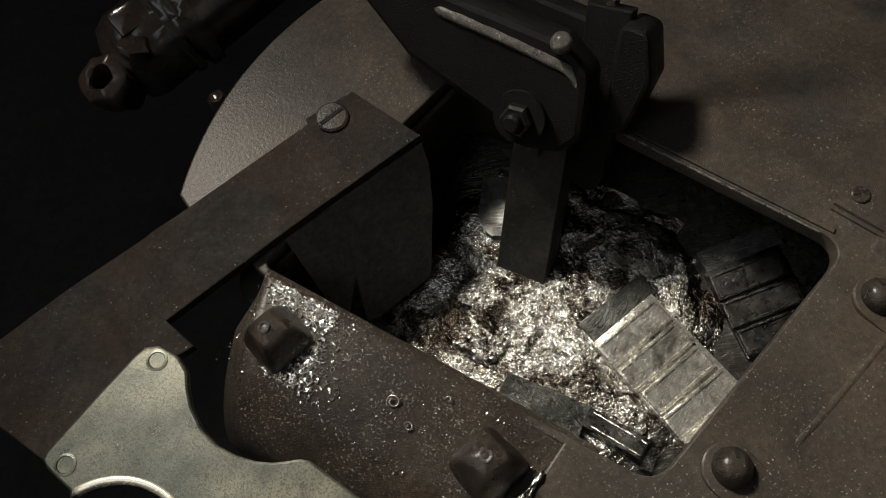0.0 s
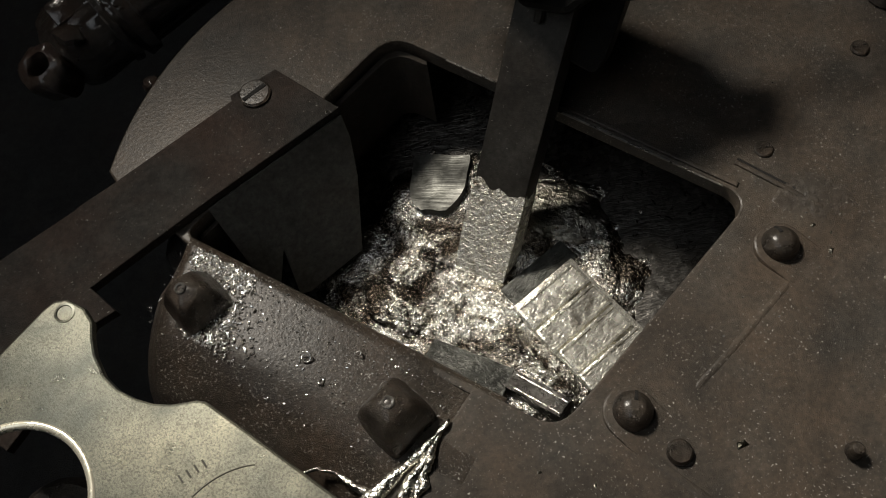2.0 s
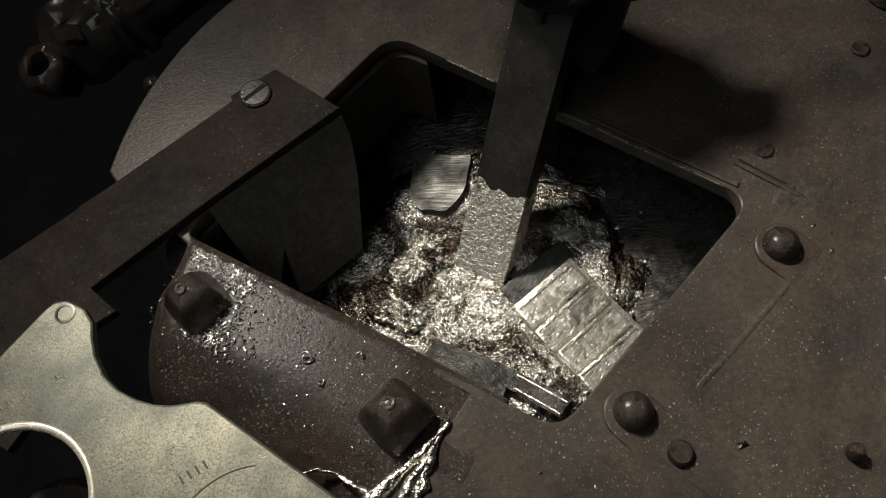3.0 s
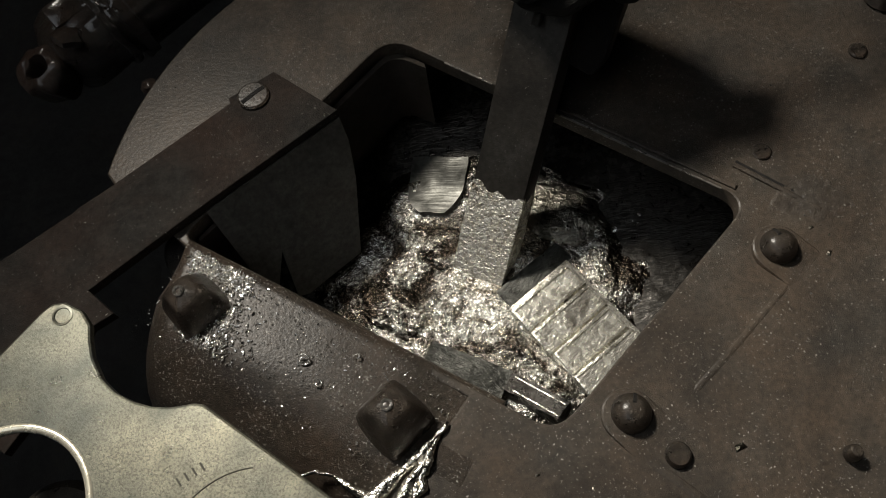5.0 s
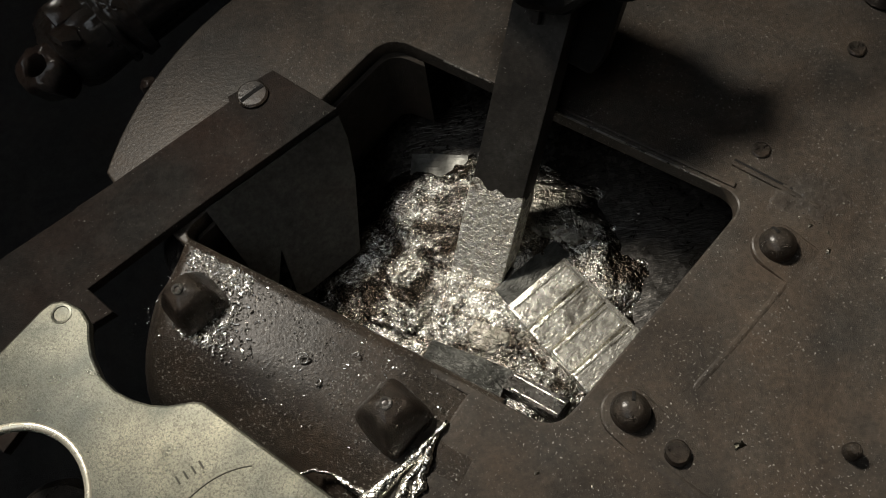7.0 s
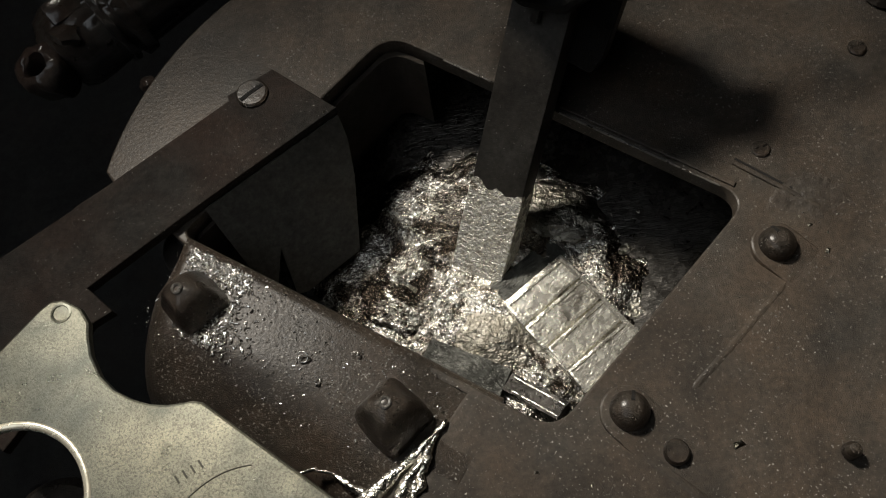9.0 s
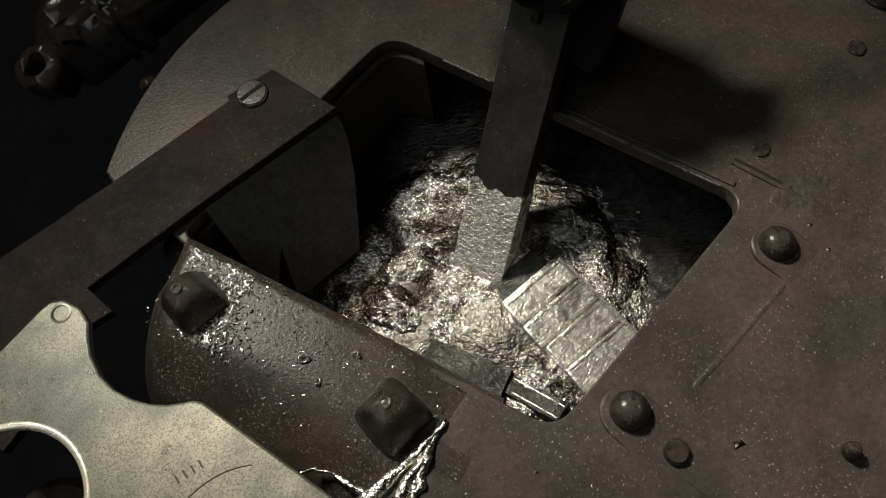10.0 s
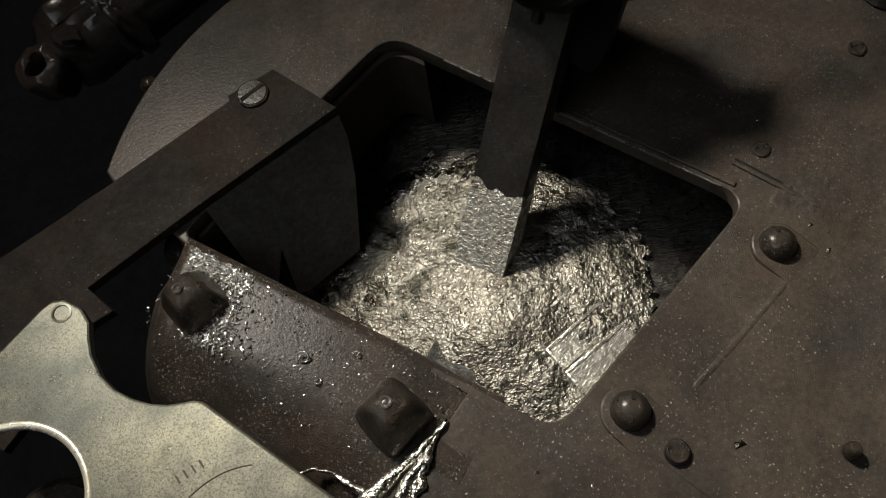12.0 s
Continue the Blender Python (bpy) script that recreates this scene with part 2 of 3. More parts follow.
def tube(points, radii, n=10):
    bm = bmesh.new()
    rings = []
    pts = [Vector(p) for p in points]
    for i, p in enumerate(pts):
        d = (pts[min(i + 1, len(pts) - 1)] - pts[max(i - 1, 0)]).normalized()
        q = d.to_track_quat("Z", "Y")
        rad = radii[i] if isinstance(radii, (list, tuple)) else radii
        rings.append([bm.verts.new(p + q @ Vector((rad * math.cos(2 * math.pi * k / n), rad * math.sin(2 * math.pi * k / n), 0))) for k in range(n)])
    for a, b in zip(rings, rings[1:]):
        for k in range(n):
            bm.faces.new((a[k], a[(k + 1) % n], b[(k + 1) % n], b[k]))
    bm.faces.new(rings[0])
    bm.faces.new(rings[-1][::-1])
    return bm


def rough_up(bm, amount, scale, seed=0.0):
    for v in bm.verts:
        v.co += Vector(noise.noise_vector(v.co * scale + Vector((seed, seed, seed)))) * amount
    return bm


# ---- the room and the machine bed that close the place ----
def setting():
    for name, box in (
        ("floor", (-1900, 1900, -1900, 1900, -1060, -1000)),
        ("wall_north", (-1900, 1900, 1900, 1980, -1000, 1700)),
        ("wall_south", (-1900, 1900, -1980, -1900, -1000, 1700)),
        ("wall_east", (1900, 1980, -1980, 1980, -1000, 1700)),
        ("wall_west", (-1980, -1900, -1980, 1980, -1000, 1700)),
    ):
        tagged(part(name, block(*box, r=0), WALLM), "dark grimy workshop " + name.split("_")[0], name.split("_")[0], kind="structure")
    hole = [(-1500, -1400), (-350, -1400), (-350, 200), (-1500, 200)]
    roof = part("ceiling", slab([(-1900, -1900), (1900, -1900), (1900, 1900), (-1900, 1900)], 1700, 1760, 2, [hole]), WALLM)
    tagged(roof, "dark grimy workshop ceiling with an opening added for fill light", "ceiling", kind="structure")
    bed = thing("machine_bed", "black cast-iron machine bed under the melting pot", "machine bed")
    part("bed_casting", block(-420, 420, -420, 420, -260, -200, 6), BED, bed)
    part("pedestal", block(-260, 260, -260, 260, -1000, -260, 10), BED, bed)


setting()

# ---- the melting pot ----
TL, TR, BR, LL = Vector((-11, 97)), Vector((106, 4.5)), Vector((28, -65)), Vector((-93, 20))
OPENING = rounded([TL, Vector((-92.0, 21.4)), BR, TR], [13, 4, 11, 9], 8)
CRUCIBLE = ccw(rounded([Vector((8.7, 115.5)), Vector((-95.5, 19)), Vector((30, -69)), Vector((150, 36))], [16, 5, 14, 22], 8))
pot = thing("melting_pot", "oily cast-iron type-metal melting pot with open rectangular mouth", "melting pot")


def cover():
    outer = []
    for a in range(166, 64, -3):
        outer.append((11.6 + 137.7 * math.cos(radians(a)), 19.2 + 137.7 * math.sin(radians(a))))
    outer += [(130, 170), (330, 170), (330, -230), (-60, -230), (-60, -102), (-34, -77), (-5, -58), (2, -50), (-45, -16), (-88.5, 14.6), (-95.0, 21.4), (-104, 34), (-113, 37)]
    plate = part("cover_plate", slab(outer, -7, 0, 0.8, [OPENING]), COVER, pot)
    # slit and worn beads beside the mouth
    g = (Vector((131, -4)) - Vector((105, 20))).normalized()
    gn = Vector((-g.y, g.x))
    p0, p1 = Vector((105, 20)), Vector((129, -2))
    part("slit", slab([tuple(p0), tuple(p1), tuple(p1 + gn * 1.0), tuple(p0 + gn * 1.0)], 0.004, 0.12, 0.05), SOOT_SHADE, pot)
    part("slit_lip", slab([tuple(p0 - gn * 0.1), tuple(p1 - gn * 0.1), tuple(p1 - gn * 2.2), tuple(p0 - gn * 2.2)], 0.004, 0.9, 0.8), COVER, pot)
    for run in ([(112, -24), (108, -29), (98, -37), (86, -47), (74, -56.5), (69, -61)], [(50, -73), (55, -78), (61, -84), (68, -91), (76, -100)]):
        pts = [(x + 1.0 * noise.noise((x * 0.13, y * 0.13, 1)), y + 1.0 * noise.noise((x * 0.13, y * 0.13, 2)), -2.3) for x, y in run]
        part("worn_bead", rough_up(tube(pts, [1.8] + [2.6] * (len(pts) - 2) + [1.8], 20), 0.25, 0.3), COVER, pot)
    # crucible below the mouth
    part("crucible", slab(offset(ccw(CRUCIBLE), -9), -120, -7.004, 1, [CRUCIBLE]), SOOT_SHADE, pot, "sooty crucible wall, blackened further for the clamp's shadow")
    part("crucible_floor", slab(offset(ccw(CRUCIBLE), -8.5), -128, -120.004, 0.5), SOOT_SHADE, pot)
    part("pot_leg", block(-40, 60, -40, 50, -200, -128, 4), BED, pot)
    e, e2 = (TR - TL).normalized(), (LL - TL).normalized()
    inner = (e + e2).normalized()
    bend = rounded([LL - e2 * 6 + inner * 0.6, TL + inner * 0.9, TL + e * 16 + inner * 0.6], [0, 13, 0], 8)
    back = rounded([LL - e2 * 6 + inner * 3.0, TL + inner * 4.2, TL + e * 16 + inner * 3.0], [0, 12, 0], 8)
    part("lit_wall_sheet", slab(bend + back[::-1], -46, -6.2, 0.3), LIT_WALL, pot, "brownish sheet added inside the mouth for the wall's bounced light")
    # raised rim line on the far edge of the mouth
    nn = Vector((-e.y, e.x)) * -1
    a, b = TL + e * 50, TR - e * 6
    strip = [a - nn * 3.4, b - nn * 3.4, b - nn * 1.4, a - nn * 1.4]
    part("rim_strip", slab([tuple(p) for p in strip], 0.004, 0.9, 0.5), COVER, pot)
    # rubbed lip along the far edge of the mouth, its highlight painted by pale tubes
    for s0, s1 in ((26, 47), (58, 139)):
        pts = []
        for k in range(41):
            q = TL + e * (s0 + (s1 - s0) * k / 40) + nn * 0.15
            pts.append((q.x, q.y, -0.15))
        radii = [0.28 + 0.25 * abs(noise.noise((k * 0.35, s0, 0))) + 0.10 * math.sin(math.pi * k / 40) for k in range(41)]
        part("worn_lip_glint", tube(pts, radii, 8), LIP_GLINT, pot, "rubbed lip of the mouth with its highlight painted bright", 80)
    return plate


PLATE = cover()


def dome_screw(x, y, rad, turn, parent=pot):
    """A round-headed screw on a worn washer, with its slot."""
    bm = lathe([(rad, 0.2), (rad * 1.0, rad * 0.35), (rad * 0.9, rad * 0.68), (rad * 0.68, rad * 0.95), (rad * 0.4, rad * 1.1), (0, rad * 1.16)], 28)
    head = part("screw_head", bm, BOLT, parent)
    head.matrix_basis = Matrix.Translation((x * MM, y * MM, 0)) @ pose(0, 0, 0, 0, 0, turn)
    part("slot", block(-rad * 0.09, rad * 0.09, -rad * 0.34, rad * 0.34, -rad * 0.12, rad * 0.05, 0.05, Matrix.Translation((0, rad * 0.62, rad * 0.93)) @ pose(0, 0, 0, -38, 0, 0)), SOOT_SHADE, head)
    return head


def tongue(x, y, ux, uy, length, rad):
    """A flat raised strip with one rounded end, under a screw."""
    d = Vector((ux, uy)).normalized()
    n = Vector((-d.y, d.x))
    c = Vector((x, y))
    loop = [c + d * length + n * rad, c + n * rad]
    for k in range(1, 12):
        a = math.pi * k / 12
        loop.append(c + n * rad * math.cos(a) - d * rad * math.sin(a))
    loop += [c - n * rad, c + d * length - n * rad]
    bm = slab([tuple(p) for p in loop], 0.004, 2.0, 0.8)
    for v in bm.verts:
        # worn away towards its far end
        v.co.z -= 0.15 * max(0, (Vector((v.co.x, v.co.y)) - c).dot(d) + 2)
    return part("screw_pad", bm, COVER, pot)


def screws():
    tongue(50.5, -62.8, 0.62, -0.78, 14, 8.6)
    tongue(110, -14.8, 0.66, -0.75, 14, 8.6)
    dome_screw(51.3, -62.5, 6.3, -20)
    dome_screw(110.0, -14.4, 6.1, 10)
    for x, y, r, h in ((62.6, -76.5, 4.0, 2.6), (115, 22.5, 3.3, 0.9), (160, 58.5, 3.4, 1.2)):
        bm = lathe([(r, 0.2), (r, h * 0.6), (r * 0.85, h), (r * 0.3, h * 1.02), (0, h * 0.8)], 14)
        ob = part("rivet", rough_up(bm, 0.25, 0.6, x), BOLT, pot)
        ob.location = (x * MM, y * MM, 0.0)
    pin = part("pin", lathe([(2.6, 0), (2.4, 3.5), (1.6, 5.0), (0, 5.6)], 14), BOLT, pot)
    pin.location = (112.4 * MM, -82.7 * MM, 0.001)
    knurl = part("knurled_knob", lathe([(9, 0), (9, 9), (7, 11), (0, 11)], 18), OILY, pot)
    knurl.location = (178 * MM, 82 * MM, 0.001)


screws()


FLANGE_PROFILE = [(0.9, -7.0), (0.0, -0.6), (0.7, 0.3), (4, 0.5), (10, 0.9), (17, 1.3), (23, 1.7), (29, 1.8), (35, 1.2), (41, -0.6), (47, -4.2), (52, -9.5), (56, -17), (58, -36), (53, -60)]


def flange_top(t):
    """The flange's height at the distance t from the mouth."""
    run = FLANGE_PROFILE[2:]
    return float(np.interp(t, [p[0] for p in run], [p[1] for p in run]))


def flange():
    """The convex flange before the mouth: flat beside the mouth, rolling downwards away from it."""
    d = (BR - LL).normalized()
    n = Vector((d.y, -d.x))
    start, length = LL + d * 3.0 - n * 2.0, 126.0
    prof = FLANGE_PROFILE
    bm = bmesh.new()
    rings = []
    steps = 40
    ends = [(-13.5, -46), (-13.0, -26), (-11.5, -15), (-8.5, -7.5), (-5.0, -3.0), (-2.2, -0.8)]
    for k in list(range(-len(ends), 0)) + list(range(steps + 1)):
        fall, out = 0.0, 0.0
        if k < 0:
            out, fall = ends[k]
            k = 0
        s = length * k / steps
        ring = []
        for t, z in prof:
            lap = min(1, max(0.02, (t - 5) / 16))
            # the end beside the spattered seam follows the direction of the mouth's side
            slide = s + (1 - k / steps) * (0.10 * t + 0.30 * max(0, t - 3))
            p = start + d * (slide + out * lap) + n * t
            z += fall * min(1, 0.3 + lap)
            z -= 1.6 * min(1, max(0, (s - 96) / 18))
            ring.append(bm.verts.new((p.x, p.y, z + 0.2 * noise.noise((p.x * 0.04, p.y * 0.04, 1)))))
        rings.append(ring)
    for a, b in zip(rings, rings[1:]):
        for i in range(len(prof) - 1):
            bm.faces.new((a[i], a[i + 1], b[i + 1], b[i]))
    bm.faces.new(rings[0])
    bm.faces.new(rings[-1][::-1])
    return part("flange", bm, FLANGE, pot, "convex brown cast-iron flange spattered with type metal", 50)


FLAN = flange()


def square_bolt(x, y, z0, z1, half, turn, lean=(0, 0, 0), collar=0.0):
    """A worn square bolt head: four flats under a domed, chamfered top."""
    h = z1 - z0 - collar
    bm = bmesh.new()
    rings = []
    n = 64
    for f, w, sharp in ((0.0, 1.0, 7), (0.05, 1.03, 7), (0.44, 1.0, 6), (0.60, 0.97, 6), (0.63, 0.94, 6), (0.74, 0.85, 6), (0.83, 0.73, 5), (0.90, 0.61, 5), (0.945, 0.50, 4), (0.955, 0.44, 4), (0.985, 0.26, 3), (1.0, 0.0, 2)):
        if not w:
            rings.append([bm.verts.new((0, 0, h + collar))])
            continue
        ring = []
        for i in range(n):
            a = 2 * math.pi * i / n
            c, s = math.cos(a), math.sin(a)
            rr = half * w / (abs(c) ** sharp + abs(s) ** sharp) ** (1 / sharp)
            ring.append(bm.verts.new((rr * c, rr * s, f * h + collar)))
        rings.append(ring)
    for p, q in zip(rings, rings[1:]):
        for i in range(n):
            j = (i + 1) % n
            bm.faces.new((p[i], p[j], q[j], q[i]) if len(q) > 1 else (p[i], p[j], q[0]))
    bm.faces.new(rings[0][::-1])
    ob = part("square_bolt", rough_up(rough_up(bm, 0.6, 0.09, x), 0.18, 0.4, x), BOLT, pot, "brown worn square bolt head", 40)
    ob.matrix_basis = Matrix.Translation((x * MM, y * MM, z0 * MM)) @ pose(0, 0, 0, *lean) @ pose(0, 0, 0, 0, 0, turn - lean[2])
    centre = part("centre_mark", rough_up(lathe([(2.1, 0), (2.1, 0.45), (1.7, 0.65), (1.1, 0.5), (0.9, 0.1), (0, 0.05)], 18), 0.2, 0.8, x), WORN_GLINT, ob)
    centre.location = (0, 0, (h + collar - 0.3) * MM)
    if collar:
        part("collar", lathe([(0, -6), (half * 1.4, -6), (half * 1.4, collar - 3.5), (half * 1.3, collar), (0, collar)], 40), FLANGE, ob)
    return ob


square_bolt(-21.6, -56.4, -15, 15.5, 9.9, -52, (-6, 0, 10))
square_bolt(-79.2, -11.4, -64, 14.5, 9.9, -52, (-7, -3, 34), 46)


def arm():
    """The flat bar over the far side of the mouth, with its screw and the hanging deflector sheet."""
    bar = [(-190, -3.2), (-179.8, 3.3), (-157.4, 19.1), (-131.2, 35.2), (-129.6, 36.8), (-120.8, 42.0), (-73.5, 73.0), (-74.0, 75.5), (-56.3, 84.9), (-32.6, 62.9), (-82.7, 30.8), (-123.3, 3.2), (-113.7, -6.6), (-121.3, -10.6), (-127, -24), (-147, -50), (-161.4, -38.7), (-176.4, -26.8), (-193, -13.6)]
    part("bar", slab(bar, 0.3, 4.5, 0.5), BAR, pot, "flat blackened steel bar")
    screw = part("bar_screw", lathe([(6.2, 0), (6.2, 0.9), (5.4, 1.5), (0, 1.6)], 26), BOLT, pot)
    screw.matrix_basis = Matrix.Translation((-64.2 * MM, 74.3 * MM, 4.4 * MM)) @ pose(0, 0, 0, 0, 0, 35)
    part("slot", block(-5.2, 5.2, -0.8, 0.8, 0.9, 1.75, 0.1), SOOT_SHADE, screw)
    a, u, w = Vector((-33.5, 63.0, 0.2)), Vector((-0.842, -0.539, 0)), Vector((0.24, -0.38, -0.893))
    n = u.cross(w).normalized()
    shape = [(0, 0), (60, 0), (60, 46), (55, 46), (46, 33), (51, 56), (47, 58), (20, 57), (6, 26), (1, 10)]
    bm = bmesh.new()
    front = [bm.verts.new(a + u * s + w * h) for s, h in shape]
    back = [bm.verts.new(a + u * s + w * h + n * 1.6) for s, h in shape]
    bm.faces.new(front)
    bm.faces.new(back[::-1])
    for i in range(len(shape)):
        j = (i + 1) % len(shape)
        bm.faces.new((front[i], front[j], back[j], back[i]))
    part("deflector_sheet", bm, FLAPM, pot, "grey sheet-steel deflector hanging into the pot")


arm()


def gauge():
    """The pale plate on its stand-off, with a large round cut-out."""
    loop = [(-140.3, -47.8), (-141.3, -45.8), (-140.4, -43.6), (-129, -31.3), (-117.5, -19.4), (-114.5, -17.3), (-110.5, -17.2), (-105.2, -20.6), (-102.2, -25.6), (-101.9, -30.0), (-100.8, -35.5), (-97.6, -42.3), (-93.5, -46.8), (-88.3, -50.0), (-83.5, -52.0), (-78.6, -52.9), (-74.5, -52.9), (-71.5, -52.7), (-68.8, -53.4), (-66.8, -54.9), (-33.4, -83.6), (0, -112), (-20, -150), (-70, -150)]
    cx, cy, r = -122.0, -76.0, 22.0
    for a in range(-60, 121, 9):
        loop.append((cx + r * math.cos(radians(a)), cy + r * math.sin(radians(a))))
    loop += [(-133.2, -54.6), (-136.9, -51.2)]
    g = part("gauge_plate", slab(loop, 39.6, 42.0, 0.8), GAUGE, pot, "pale worn nickel-plated plate with round cut-out")
    for x, y in ((-110.8, -21.6), (-134.8, -47.8)):
        ob = part("rivet", lathe([(3.1, 0), (3.1, 0.25), (2.4, 0.35), (2.2, 0.1), (0, 0.12)], 20), GAUGE, g)
        ob.location = (x * MM, y * MM, 0.04195)
    part("standoff", block(-60, -45, -125, -105, -128, 39.59, 1), BED, pot)
    part("hub", rough_up(lathe([(0, -60), (17, -60), (17, 10), (14.5, 13), (9, 14), (7, 12), (6, 0), (0, 0)], 36, Matrix.Translation((cx - 1, cy - 3, 0))), 0.5, 0.2), BOLT, pot)
    # engraved arc beside worn marks
    arc = []
    for k in range(13):
        w = k / 12
        x, y = -71.9 + 16.9 * w, -78.6 + 6.3 * (1 - (1 - w) ** 2.2)
        arc.append((x, y, 42.0))
    part("scribed_arc", tube(arc, 0.2, 6), MARKM, g)
    rim = [(cx + (r + 1.1) * math.cos(radians(a)), cy + (r + 1.1) * math.sin(radians(a)), 40.85) for a in range(-58, 119, 4)]
    part("rim_glare", tube(rim, [0.5] + [1.5] * (len(rim) - 2) + [0.5], 12), GLAREM, g, "rim of the round cut-out with its glare painted bright", 60)
    for k in range(4):
        ob = part("worn_mark", block(-0.3, 0.3, -1.3, 1.3, 0, 0.06, 0), MARKM, g)
        ob.matrix_basis = Matrix.Translation(((-75.0 + 2.1 * k) * MM, (-73.6 + 1.1 * k) * MM, 0.042)) @ pose(0, 0, 0, 0, 0, 32)


gauge()


def pipe_fitting():
    """The greasy pipe end with its collar, capped nut and square-socket plug."""
    d = Vector((0.80, 0.60, 0.05)).normalized()
    q = d.to_track_quat("Z", "Y").to_matrix().to_4x4()
    at = Matrix.Translation((-150, 119, -9)) @ q @ Matrix.Diagonal((1.25, 1.25, 1, 1))
    prof = [(0, -4), (8, -3), (13, 1), (15, 6), (15.5, 14), (15, 22), (16.5, 22.5), (16.5, 25), (15, 25.5), (15, 28), (17.5, 28.5), (17.5, 33), (15.5, 34), (15.5, 160), (0, 160)]
    p = part("pipe", rough_up(rough_up(lathe(prof, 64, at), 1.8, 0.07), 0.9, 0.33), OILY, pot, "greasy black pipe end with collar", 75)
    top = Matrix.Translation((-141, 126, 7))
    part("pipe_lug", rough_up(block(-6, 8, -5, 6, -4, 5, 2, top @ pose(0, 0, 0, 20, 0, 35)), 0.8, 0.2, 4), OILY, p)
    at = Matrix.Translation((-153, 105.5, 1)) @ pose(0, 0, 0, 12, -14, 25)
    hexed = lathe([(10.2, -16), (11.0, -2.5), (10.0, 0.6), (8.2, 1.8), (5.4, 2.0), (4.6, 0.6), (4.0, -9), (0, -9)], 36)
    for v in hexed.verts:
        # six worn flats round the socket
        if v.co.xy.length > 7:
            around = (math.atan2(v.co.y, v.co.x) + math.pi / 6) % (math.pi / 3) - math.pi / 6
            v.co.xy *= min(0.98, 0.88 / math.cos(around))
    bmesh.ops.transform(hexed, matrix=at, verts=hexed.verts[:])
    part("socket_plug", rough_up(rough_up(hexed, 1.5, 0.16, 2), 0.5, 0.6, 3), GREASE, pot, "oily hexagon plug with a round socket", 50)
    part("grease", rough_up(lathe([(0, -3), (7, -2), (8, 0), (5, 2), (0, 3)], 14, Matrix.Translation((-139, 117, 6)) @ pose(0, 0, 0, -20, 20, 0)), 2.2, 0.22, 7), OILY, p, "glistening clot of grease")
    part("stub", rough_up(lathe([(4, -8), (4, 1), (3, 3.5), (0, 5)], 16, Matrix.Translation((-112, 99, -13))), 1.4, 0.3), GREASE, pot)
    part("bracket", block(-50, -20, 195, 225, -200, -12, 3), BED, pot)


pipe_fitting()

# ---- what lies in the pot ----
MELT_Z = -50.0


def lie(x, y):
    """The melt's level against the tilted cover."""
    return 0.13 * (x - 12) + 0.03 * y


def surface(name, material, step, height, label, category, box=(-0.04, 1.04, -0.04, 1.04), kind=""):
    """A sheet of metal over part of the mouth's plan; height(x, y) in millimetres or None for a gap."""
    def inside(p, loop=offset(CRUCIBLE, -4)):
        hits = 0
        for a, b in zip(loop, loop[1:] + loop[:1]):
            if (a[1] > p.y) != (b[1] > p.y) and p.x < a[0] + (p.y - a[1]) * (b[0] - a[0]) / (b[1] - a[1]):
                hits += 1
        return hits % 2

    ex, ey = TR - TL, LL - TL
    a0, a1, b0, b1 = box
    na, nb = int(ex.length * (a1 - a0) / step), int(ey.length * (b1 - b0) / step)
    bm = bmesh.new()
    grid = []
    for i in range(na + 1):
        row = []
        for j in range(nb + 1):
            p = TL + ex * (a0 + (a1 - a0) * i / na) + ey * (b0 + (b1 - b0) * j / nb)
            h = height(p.x, p.y) if inside(p) else None
            row.append(None if h is None else bm.verts.new((p.x, p.y, h)))
        grid.append(row)
    for i in range(na):
        for j in range(nb):
            quad = (grid[i][j], grid[i + 1][j], grid[i + 1][j + 1], grid[i][j + 1])
            if all(quad):
                bm.faces.new(quad)
    for v in [v for v in bm.verts if not v.link_faces]:
        bm.verts.remove(v)
    ob = part(name, bm, material, None, "", 180)
    return tagged(ob, label, category, kind=kind)


def bumps(x, y, scale, seed=0.0):
    return noise.noise((x * scale, y * scale, seed))


def ridged(x, y, scale, seed=0.0):
    return 1 - 2 * abs(noise.noise((x * scale, y * scale, seed)))


def pool_height(x, y):
    return MELT_Z + lie(x, y) - 3.0 + 0.25 * bumps(x, y, 0.06, 1) + 0.10 * bumps(x * 0.8 + y * 0.5, y * 0.3, 0.25, 2)


MELTOB = surface("molten_metal", POOL, 1.6, pool_height, "still molten type metal with faint ripples, coloured dark for shade", "molten metal", (-0.04, 1.45, -0.42, 1.04))


def wrinkles(x, y, seed):
    """Folded skin: broad lumps, folds and fine creases, in millimetres."""
    wx, wy = x + 3.0 * bumps(x, y, 0.11, seed + 5), y + 3.0 * bumps(x, y, 0.11, seed + 6)
    return 1.5 * ridged(wx, wy, 0.05, seed) + 0.30 * bumps(wx, wy, 0.2, seed + 1) + 0.11 * ridged(wx, wy, 0.55, seed + 2) + 0.10 * ridged(wx, wy, 1.2, seed + 3)


def skin_height(x, y):
    d = math.hypot((x - 8) / 69, (y - 4) / 66) + 0.13 * bumps(x, y, 0.06, 21) + 0.02 * bumps(x, y, 0.3, 22)
    if d > 1:
        return None
    mound = 2.5 * math.exp(-((x - 10) ** 2 + (y - 2) ** 2) / 500)
    return MELT_Z + lie(x, y) - 1.0 + 1.25 * wrinkles(x, y, 1) + mound - 4.0 * max(0, d - 0.8) / 0.2


SKINOB = surface("dross_skin", MELT, 0.42, skin_height, "glistening wrinkled silver skin on the molten metal", "dross", (-0.02, 1.0, -0.02, 1.03))


